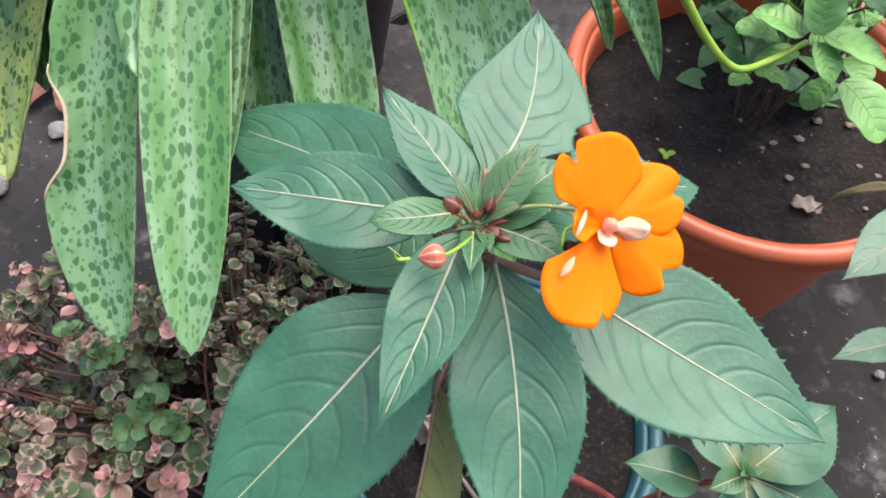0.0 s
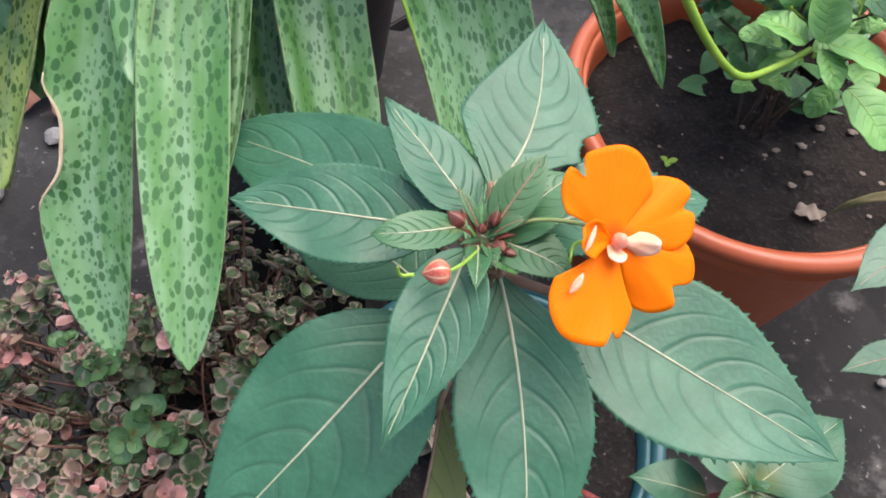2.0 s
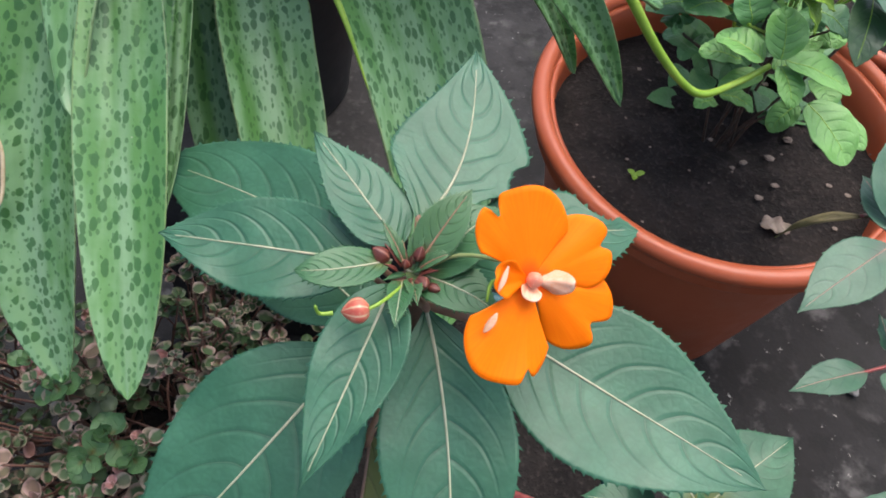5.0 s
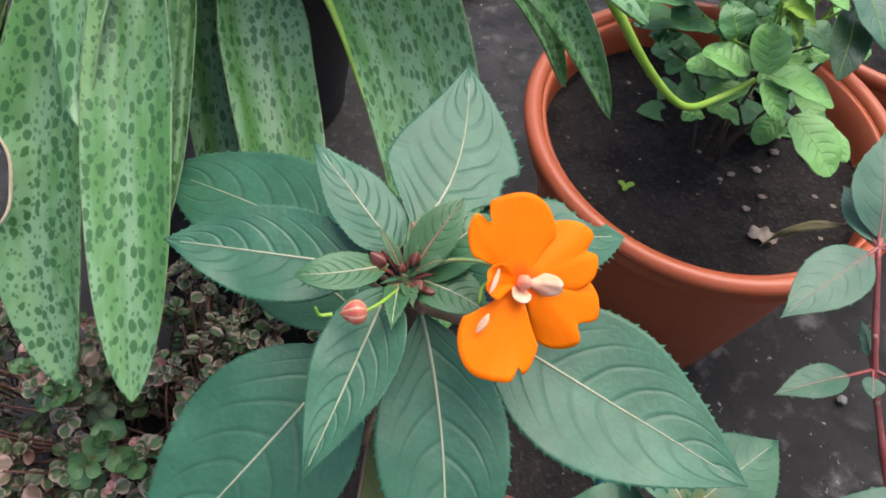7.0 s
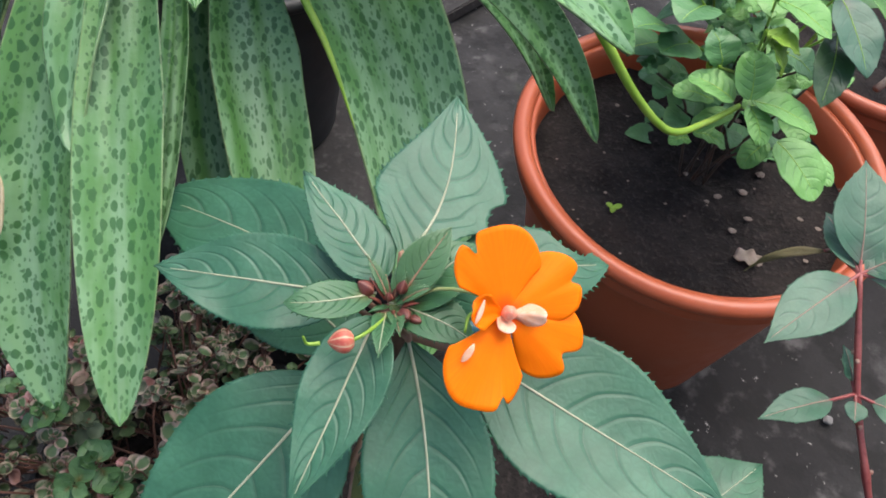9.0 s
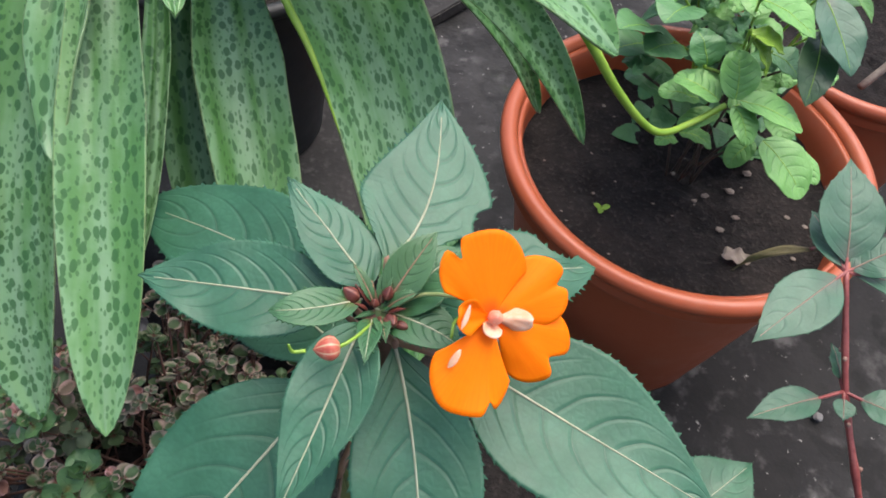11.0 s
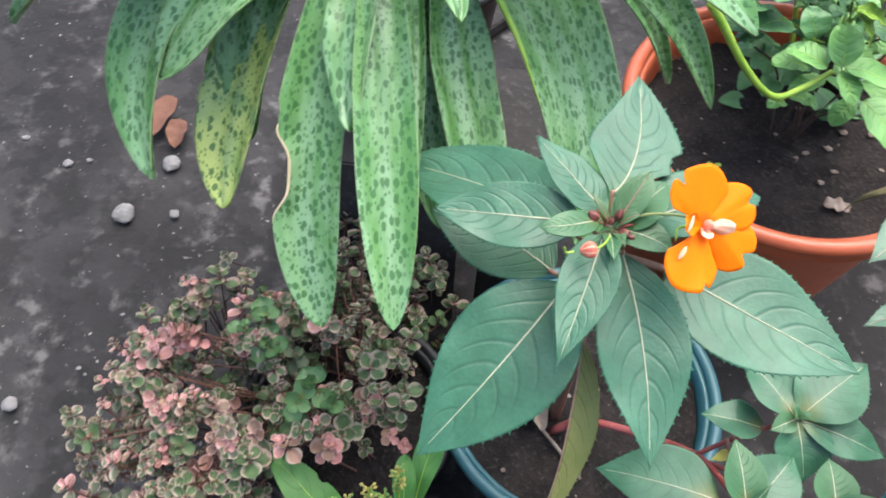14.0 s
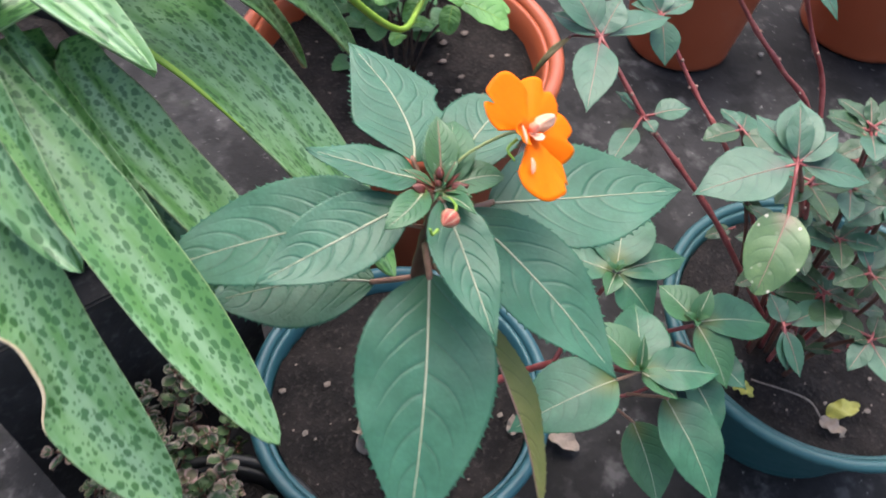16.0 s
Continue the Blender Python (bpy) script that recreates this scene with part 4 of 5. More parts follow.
leaf(imp, (0.131, 0.229, 0.272), (0.116, 0.219, 0.282), 0.007, 20, 0.003, petiole=[(0.13, 0.237, 0.276)], ribs=None, label="small curled yellow leaf", mats=[YELLOW, YELLOW], nu=20, nv=6, shape=(0.8, 0.9))

# ---- long-leaved spotted plant on its stand ----
stand = thing("wooden_stand", (-0.09, 0.53, 0), "dark weathered wooden stand of upright boards", "stand")


def board(parent, x0, y0, z0, x1, y1, z1, name="board"):
    """One sawn board with slightly rounded, uneven edges."""
    bm = bmesh.new()
    bmesh.ops.create_cube(bm, size=1)
    for v in bm.verts:
        v.co = Vector(((x0 + x1) / 2 + v.co.x * (x1 - x0), (y0 + y1) / 2 + v.co.y * (y1 - y0), (z0 + z1) / 2 + v.co.z * (z1 - z0)))
        v.co += Vector((random.uniform(-1, 1), random.uniform(-1, 1), 0)) * 0.0015
    bmesh.ops.bevel(bm, geom=bm.edges[:], offset=0.002, segments=2, affect="EDGES")
    me = bpy.data.meshes.new(name)
    bm.to_mesh(me)
    bm.free()
    me.materials.append(BOARD)
    return under(part(name, me), parent)


for x0, x1 in ((-0.205, -0.135), (-0.128, -0.062), (-0.04, 0.0)):
    board(stand, x0, 0.455, 0.0, x1, 0.473, 0.244)
    board(stand, x0, 0.56, 0.0, x1, 0.578, 0.244)
board(stand, -0.21, 0.45, 0.245, 0.004, 0.582, 0.261, "top_board")
CROWN = V(-0.108, 0.388, 0.527)
spotted = thing("spotted_plant", (-0.112, 0.53, 0.4), "bulb plant with long arching pale green leaves dotted dark green", "plant")
stem("bulb", [(-0.112, 0.525, 0.385), (-0.112, 0.5, 0.43), (-0.110, 0.45, 0.49), CROWN + V(0, 0.006, 0.0)], 0.022, 0.009, GREEN_STEM, spotted, sides=14, label="pale green leaf base")
STRAPS = (
    # tip, bend, width, roll, cup, foot, across
    ((-0.0860, 0.2199, 0.4129), (-0.1030, 0.3201, 0.4839), 0.0322, 1.6, 0.31, (-0.114, 0.3917, 0.5209), None),
    ((-0.1300, 0.2398, 0.3700), (-0.1585, 0.3070, 0.4390), 0.0375, 2, 0.4, (-0.1228, 0.3907, 0.53), None),
    ((-0.0359, 0.2908, 0.3856), (-0.0794, 0.4023, 0.4617), 0.0411, 17.1, 0.31, (-0.0768, 0.3999, 0.4965), None),
    ((0.0270, 0.2945, 0.3544), (0.0015, 0.4558, 0.5008), 0.0654, 2.6, 0.18, (-0.1098, 0.4210, 0.5282), None),
    ((-0.1183, 0.3022, 0.4681), (-0.1279, 0.3793, 0.5166), 0.0301, -21, 0.29, (-0.1098, 0.3839, 0.524), None),
    ((-0.2023, 0.3091, 0.3798), (-0.2035, 0.3745, 0.4445), 0.0445, 0, 0.37, (-0.1478, 0.4079, 0.5294), None),
    ((-0.2387, 0.3058, 0.4065), (-0.2866, 0.4251, 0.4833), 0.0484, 12, 0.37, (-0.1121, 0.3865, 0.5273), None),
    ((-0.2340, 0.3450, 0.4500), (-0.1900, 0.3720, 0.5250), 0.0485, 14, 0.17, (-0.1248, 0.4005, 0.5317), None),
    ((-0.0653, 0.3142, 0.534), (-0.0938, 0.3949, 0.5789), 0.0260, 5.7, 0.17, (-0.1017, 0.3859, 0.5283), None),
    ((0.115, 0.457, 0.354), (0.03, 0.440, 0.545), 0.024, 0, 0.30, CROWN, (-0.45, -0.38, -0.3)),
    ((0.090, 0.496, 0.338), (0.02, 0.460, 0.530), 0.020, 12, 0.30, CROWN, (-0.45, -0.38, -0.3)),
    ((0.100, 0.401, 0.470), (0.02, 0.425, 0.545), 0.05, 0, 0.30, CROWN, (-0.1, -0.95, -0.2)),
    ((-0.0840, 0.2756, 0.4440), (-0.0885, 0.3565, 0.4820), 0.0110, 0.8, 0.5, (-0.0967, 0.3914, 0.5201), None),
    ((-0.070, 0.312, 0.376), (-0.095, 0.399, 0.462), 0.036, 0, 0.25, (-0.092, 0.412, 0.50), None),
    ((-0.1889, 0.3433, 0.4059), (-0.2045, 0.4034, 0.5100), 0.0380, 35, 0.22, (-0.1184, 0.3884, 0.5284), None),
    ((-0.4150, 0.3150, 0.4450), (-0.3050, 0.4150, 0.5600), 0.0560, 6, 0.25, (-0.1121, 0.3885, 0.5273), None),
    ((-0.3200, 0.3620, 0.4650), (-0.2500, 0.4250, 0.5500), 0.0480, 8, 0.20, (-0.1121, 0.3895, 0.5273), None),
)
for n, (tip, bend, width, roll, cup, foot, across) in enumerate(STRAPS):
    bite = ((0.575, 1, 0.0095, 0.085), (0.44, 1, 0.002, 0.03)) if n == 1 else (((0.6, 1, 0.003, 0.012), (0.69, 1, 0.002, 0.01)) if n == 5 else ())
    me, _ = blade(foot, tip, width, roll, 0, cup, "strap", nu=72, nv=12, mats=[SPOTTED_OLD if n in (5, 15) else SPOTTED] * 2, thick=0.0011, wave=0.0012, flute=0.0007 + 0.0004 * (n % 3), bite=bite, ctrl=bend, across=across)
    ob = under(part("leaf", me, None, "spotted leaf with a chewed brown edge" if n == 1 else "yellowing spotted leaf" if n in (5, 15) else ""), spotted)
    if n == 1:
        rim = [V(me.vertices[i * 13 + 12].co) for i in range(33, 51)]
        under(part("dry_edge", mesh_from("dry_edge", *tube(rim, [0.0003 + 0.0006 * math.sin(math.pi * i / 17) for i in range(18)], 6), [DRY_EDGE])), ob)
    if n == 3:
        rim = [V(me.vertices[i * 13 + 12].co) for i in range(6, 50)]
        under(part("rolled_edge", mesh_from("rolled_edge", *tube(rim, [0.0003 + 0.0016 * math.sin(math.pi * i / 43) for i in range(44)], 8), [GREEN_STEM]), None, "yellow-green rolled leaf edge"), ob)

# ---- herb in the terracotta pot ----
mint = thing("mint_plant", (0.235, 0.575, 0.208), "bushy mint-like herb with fresh green leaves, in a terracotta pot", "plant")
rng = random.Random(11)
MB = V(0.24, 0.575, 0.19)
LEADERS = [(0.209, 0.505, 0.357), (0.165, 0.56, 0.33), (0.225, 0.56, 0.38), (0.275, 0.565, 0.35), (0.24, 0.61, 0.4), (0.31, 0.6, 0.35), (0.2, 0.6, 0.36), (0.252, 0.516, 0.312)]
for n, tip in enumerate(LEADERS):
    tip = V(tip)
    m = (MB + tip) / 2 + V(rng.uniform(-0.02, 0.02), rng.uniform(-0.02, 0.02), 0.03)
    pts = [MB + V(rng.uniform(-0.014, 0.014), rng.uniform(-0.01, 0.014), 0), m, tip]
    stem("stem", pts, 0.0013, 0.001, BARK, mint, n=10, sides=6)
    line = curve(pts, 10)
    for k, at in enumerate((5, 7, 8, 9, 10)):
        p = line[at]
        for s in (0, 1):
            if n in (0, 7):
                continue
            a = k * 1.57 + s * math.pi + n
            ln = (0.042 - 0.006 * k) * rng.uniform(0.6, 0.95)
            d = V(math.cos(a), math.sin(a), rng.uniform(-0.15, 0.35))
            # Background leaders take the darker green, which has their shade painted in.
            in_shade = n in (1, 2, 6)
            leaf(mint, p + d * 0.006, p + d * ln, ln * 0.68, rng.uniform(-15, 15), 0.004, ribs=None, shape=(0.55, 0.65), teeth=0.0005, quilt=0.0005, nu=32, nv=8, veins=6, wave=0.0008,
                 mats=[MINT_SHADED, MINT_SHADED] if in_shade else [MINT, MINT])
for b, t, w in (((0.2010, 0.4985, 0.365), (0.1743, 0.5169, 0.365), 0.025), ((0.2105, 0.499, 0.368), (0.2073, 0.5220, 0.388), 0.027), ((0.2147, 0.5020, 0.365), (0.2604, 0.4951, 0.353), 0.027), ((0.2140, 0.502, 0.360), (0.2230, 0.4800, 0.348), 0.019),
                ((0.2534, 0.5175, 0.318), (0.2833, 0.4847, 0.300), 0.041), ((0.2773, 0.5272, 0.302), (0.2964, 0.4987, 0.300), 0.020), ((0.1960, 0.5166, 0.348), (0.1691, 0.5183, 0.348), 0.021), ((0.1935, 0.5157, 0.310), (0.1783, 0.5091, 0.310), 0.013),
                ((0.1915, 0.511, 0.322), (0.2144, 0.5040, 0.318), 0.015), ((0.2150, 0.510, 0.350), (0.2440, 0.5210, 0.345), 0.024), ((0.2100, 0.509, 0.345), (0.1850, 0.5000, 0.335), 0.016), ((0.2480, 0.519, 0.315), (0.2330, 0.5060, 0.300), 0.018)):
    leaf(mint, b, t, w, 0, 0.004, ribs=(0.0004, 0.0002), rib_mat=GREEN_STEM, shape=(0.55, 0.58), cup=0.12, teeth=0.0006, quilt=0.0007, nu=64, nv=12, veins=6, wave=0.0008, mats=[MINT, MINT], end=0.8)
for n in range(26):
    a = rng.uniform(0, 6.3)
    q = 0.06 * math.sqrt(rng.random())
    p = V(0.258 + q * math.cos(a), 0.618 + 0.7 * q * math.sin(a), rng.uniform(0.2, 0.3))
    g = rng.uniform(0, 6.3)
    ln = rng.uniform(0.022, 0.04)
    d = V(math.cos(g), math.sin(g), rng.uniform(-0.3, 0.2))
    leaf(mint, p, p + d * ln, ln * 0.66, rng.uniform(-20, 20), 0.003, ribs=None, profile="ovate", teeth=0.0005, quilt=0.0006, nu=18, nv=6, veins=6, mats=[MINT_SHADED, MINT_SHADED])
stalk = thing("leaf_stalk", (0.10, 0.47, 0.42), "thick glossy bright green stalk bending over the pot", "plant stalk")
stem("stalk", [(0.09, 0.468, 0.438), (0.1042, 0.4684, 0.42), (0.1263, 0.4695, 0.39), (0.1494, 0.4714, 0.365), (0.166, 0.4747, 0.355), (0.1871, 0.4894, 0.353), (0.2091, 0.5046, 0.357)], 0.0032, 0.002, GREEN_STEM, stalk, n=30)
back = thing("leafy_shrub", (0.30, 0.70, 0.17), "loose green shrub with narrow toothed leaves behind the herb", "plant")
for n in range(9):
    a = rng.uniform(0, 6.3)
    b = V(0.30 + rng.uniform(-0.05, 0.05), 0.68 + rng.uniform(-0.03, 0.05), 0.18)
    t = b + V(rng.uniform(-0.14, 0.12), rng.uniform(-0.13, 0.08), rng.uniform(0.16, 0.26))
    pts = [b, (b + t) / 2 + V(0, 0, 0.03), t]
    stem("stem", pts, 0.002, 0.001, GREEN_STEM, back, n=8, sides=6)
    line = curve(pts, 10)
    for k in range(4, len(line)):
        for s in (0, 1):
            g = k * 1.57 + s * math.pi + a
            ln = rng.uniform(0.03, 0.055)
            d = V(math.cos(g), math.sin(g), rng.uniform(-0.4, 0.2))
            leaf(back, line[k] + d * 0.005, line[k] + d * ln, ln * 0.42, rng.uniform(-20, 20), 0.004, ribs=None, teeth=0.0006, quilt=0.0005, nu=18, nv=4, mats=[MINT_SHADED, MINT_SHADED] if n % 2 else [MINT, MINT])

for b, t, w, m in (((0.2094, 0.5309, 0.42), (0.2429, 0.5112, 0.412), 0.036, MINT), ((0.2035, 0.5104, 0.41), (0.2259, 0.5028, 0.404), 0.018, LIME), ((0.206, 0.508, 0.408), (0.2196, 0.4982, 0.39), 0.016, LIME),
                   ((0.2591, 0.5603, 0.41), (0.278, 0.5107, 0.388), 0.032, RED_LEAF), ((0.2652, 0.5471, 0.392), (0.2564, 0.5008, 0.368), 0.026, OLIVE), ((0.2393, 0.546, 0.37), (0.2605, 0.534, 0.362), 0.026, MINT_SHADED),
                   ((0.1941, 0.5235, 0.37), (0.1844, 0.54, 0.386), 0.026, MINT_SHADED), ((0.17, 0.58, 0.35), (0.139, 0.556, 0.366), 0.034, MINT_SHADED), ((0.19, 0.575, 0.345), (0.161, 0.552, 0.352), 0.034, MINT_SHADED),
                   ((0.19, 0.585, 0.37), (0.166, 0.553, 0.378), 0.036, MINT_SHADED), ((0.175, 0.59, 0.33), (0.14, 0.567, 0.336), 0.03, MINT_SHADED), ((0.22, 0.57, 0.4), (0.215, 0.537, 0.402), 0.03, MINT)):
    leaf(back, b, t, w, rng.uniform(-8, 8), 0.004, ribs=(0.0004, 0.0002), rib_mat=GREEN_STEM, petiole=[(0.27, 0.64, 0.27)], petiole_r=0.0009, petiole_mat=GREEN_STEM, shape=(0.75, 0.85), teeth=0.0008, quilt=0.0006, veins=7, nu=56, nv=8, wave=0.001, mats=[m, m])
seedling = thing("seedling", (0.166, 0.5243, 0.209), "tiny pale green seedling in the dark soil", "seedling")
for a, ln in ((0.4, 0.008), (2.6, 0.007), (4.4, 0.006)):
    p = V(0.166, 0.5243, 0.214)
    leaf(seedling, p, p + V(math.cos(a) * ln, math.sin(a) * ln, 0.002), 0.0048, 0, 0.001, ribs=None, petiole=[(0.166, 0.5243, 0.205)], petiole_r=0.0005, petiole_mat=GREEN_STEM, profile="round", nu=10, nv=4, mats=[LIME, LIME])

# ---- red-stemmed impatiens in the dark teal pot ----
redp = thing("impatiens_plant", (0.40, 0.17, 0.118), "leggy impatiens with red jointed stems in a dark teal pot", "plant")
rb = V(0.395, 0.175, 0.112)
RSTEMS = {
    "one": [rb + V(-0.02, 0.01, 0), (0.308, 0.221, 0.23), (0.287, 0.245, 0.275), (0.262, 0.278, 0.322), (0.248, 0.308, 0.352), (0.233, 0.349, 0.399)],
    "two": [rb + V(-0.01, 0.02, 0), (0.335, 0.235, 0.25), (0.312, 0.272, 0.315), (0.307, 0.311, 0.345), (0.297, 0.350, 0.389)],
    "three": [rb + V(0.03, 0.03, 0), (0.46, 0.27, 0.25), (0.427, 0.307, 0.31), (0.409, 0.332, 0.34), (0.369, 0.364, 0.40), (0.34, 0.39, 0.43)],
    "four": [rb + V(0.04, 0.03, 0), (0.481, 0.28, 0.26), (0.458, 0.309, 0.33), (0.428, 0.334, 0.40), (0.41, 0.35, 0.44)],
    "five": [rb + V(-0.01, -0.01, 0), (0.36, 0.19, 0.2), (0.318, 0.2, 0.30), (0.25, 0.199, 0.398)],
    "six": [rb + V(-0.03, -0.02, 0), (0.31, 0.15, 0.2), (0.2633, 0.1551, 0.26)],
}
for key, pts in RSTEMS.items():
    ob = stem("stem", pts, 0.0025 if key in ("one", "three", "four", "five") else 0.0021, 0.0014, RED_STEM, redp, n=30, nodes=((0.3, 0.3), (0.45, 0.35), (0.6, 0.35), (0.75, 0.35), (0.88, 0.35)))
    line = curve(pts, 30)
    for at in (0.3, 0.45, 0.6, 0.75, 0.88):
        p = line[int(at * (len(line) - 1))]
        for s in range(2):
            a = rng.uniform(0, 6.3)
            d = V(math.cos(a), math.sin(a), 0.3)
            under(part("leaf_scar", bud_mesh(p + d * 0.0018, d, 0.0028, 0.0013, JOINT, n=4, sides=7)), ob)
rl = dict(teeth=0.0006, quilt=0.0002, nu=48, nv=6, wave=0.0005, rib_mat=RED_RIB, mats=[RED_LEAF, UNDER])


def rleaf(c, t, w, off=0.08, roll=None, **kw):
    c, t = V(c), V(t)
    n = np.linalg.norm(t - c)
    leaf(redp, c + (t - c) * off, t, w * 1.12, rng.uniform(-10, 10) if roll is None else roll, 0.04 * n, petiole=[c], petiole_r=0.0009, petiole_mat=RED_STEM, ribs=(0.0004, 0.00015), **{**rl, **kw})


T1 = V(0.233, 0.349, 0.399)
for t, w in (((0.183, 0.308, 0.389), 0.026), ((0.234, 0.402, 0.424), 0.030), ((0.222, 0.385, 0.40), 0.018), ((0.293, 0.340, 0.395), 0.026), ((0.26, 0.36, 0.412), 0.02)):
    rleaf(T1, t, w)
leaf(redp, (0.2265, 0.366, 0.392), (0.1956, 0.3735, 0.356), 0.0048, 30, 0, ctrl=(0.192, 0.358, 0.402), petiole=[T1], petiole_r=0.001, petiole_mat=RED_STEM, ribs=None, mats=[WITHERED, WITHERED], nu=20, nv=4, wave=0.001)
J1 = V(0.247, 0.308, 0.352)
for t, w in (((0.193, 0.287, 0.352), 0.016), ((0.276, 0.291, 0.357), 0.018), ((0.24, 0.33, 0.362), 0.010), ((0.244, 0.292, 0.35), 0.010)):
    rleaf(J1, t, w, 0.25)
T2 = V(0.297, 0.350, 0.389)
for t, w in (((0.284, 0.326, 0.366), 0.021), ((0.292, 0.38, 0.41), 0.020), ((0.326, 0.346, 0.392), 0.016), ((0.312, 0.37, 0.40), 0.018), ((0.275, 0.362, 0.40), 0.016)):
    rleaf(T2, t, w)
T3 = V(0.369, 0.364, 0.40)
for t, w in (((0.37, 0.325, 0.402), 0.040), ((0.36, 0.37, 0.42), 0.024), ((0.345, 0.352, 0.405), 0.028), ((0.41, 0.38, 0.42), 0.03)):
    rleaf(T3, t, w)
T4 = V(0.428, 0.334, 0.40)
for t, w in (((0.445, 0.29, 0.36), 0.022), ((0.46, 0.34, 0.40), 0.026), ((0.42, 0.31, 0.41), 0.02)):
    rleaf(T4, t, w)
T5 = V(0.246, 0.1985, 0.400)
for t, w in (((0.1897, 0.2245, 0.385), 0.034), ((0.283, 0.2285, 0.408), 0.025), ((0.2608, 0.2402, 0.398), 0.019), ((0.2785, 0.1661, 0.392), 0.023), ((0.2788, 0.1973, 0.408), 0.017), ((0.268, 0.222, 0.418), 0.014), ((0.302, 0.212, 0.37), 0.026)):
    rleaf(T5, t, w)
leaf(redp, (0.2246, 0.1816, 0.385), (0.186, 0.163, 0.358), 0.034, 0, 0.005, petiole=[T5], petiole_r=0.001, petiole_mat=RED_STEM, ribs=(0.0005, 0.0002), profile="broad", rib_mat=RED_RIB,
     mats=[BLOTCHED, UNDER], nu=48, nv=12, quilt=0.0003, teeth=0.0005, veins=6, label="pale blotched leaf with small spots along its edge", wave=0.0008, bite=((0.9, 1, 0.003, 0.03),))
T6 = V(0.2633, 0.1551, 0.262)
for t, w in (((0.3209, 0.1453, 0.25), 0.019), ((0.2526, 0.1335, 0.24), 0.015), ((0.2575, 0.125, 0.238), 0.013), ((0.2713, 0.1776, 0.27), 0.014), ((0.285, 0.168, 0.262), 0.018)):
    rleaf(T6, t, w, 0.1)
TOPS = ((0.329, 0.1725, 0.295), (0.3325, 0.187, 0.335), (0.332, 0.1426, 0.285), (0.314, 0.1125, 0.255), (0.303, 0.203, 0.345), (0.3315, 0.1955, 0.385), (0.293, 0.195, 0.305), (0.313, 0.155, 0.262), (0.315, 0.267, 0.335),
        (0.365, 0.165, 0.32), (0.37, 0.2, 0.35), (0.37, 0.13, 0.27), (0.405, 0.175, 0.33), (0.41, 0.14, 0.29), (0.4, 0.21, 0.30), (0.345, 0.225, 0.30), (0.44, 0.17, 0.3))
for n, top in enumerate(TOPS):
    c = V(top)
    root = V(0.36 + 0.35 * (c[0] - 0.36), 0.17 + 0.4 * (c[1] - 0.17), 0.112)
    stem("stem", [root, (root + c) / 2 + V(rng.uniform(-0.01, 0.01), rng.uniform(-0.01, 0.01), 0.02), c], 0.0022, 0.0013, RED_STEM if n % 3 == 1 else WOOD_STEM, redp, n=16, sides=7, nodes=((0.4, 0.3), (0.6, 0.35), (0.8, 0.35)))
    turn = rng.uniform(0, 6.3)
    for k in range(5 + n % 2):
        a = turn + 2.4 * k
        ln = rng.uniform(0.026, 0.042) * (1.0 if k < 4 else 0.6)
        rleaf(c - V(0, 0, 0.004 * (k % 2)), c + V(math.cos(a) * ln, math.sin(a) * ln, rng.uniform(-0.016, 0.004) + (0.012 if k > 3 else 0)), ln * rng.uniform(0.42, 0.56), 0.14, nu=32, nv=6, shape=(0.75, 1.0),
              mats=[OLIVE if (n + k) % 3 else RED_LEAF, UNDER])
    for k in range(2):
        a = rng.uniform(0, 6.3)
        p = root + (c - root) * rng.uniform(0.55, 0.8)
        ln = rng.uniform(0.024, 0.034)
        rleaf(p, p + V(math.cos(a) * ln, math.sin(a) * ln, -0.008), ln * 0.46, 0.16, nu=24, nv=6, shape=(0.75, 1.0), mats=[OLIVE, UNDER])

# ---- pink variegated plant in the black pot ----
pink = thing("variegated_plant", (-0.138, 0.285, 0.122), "low dense plant with tiny cream and pink edged leaves", "plant")


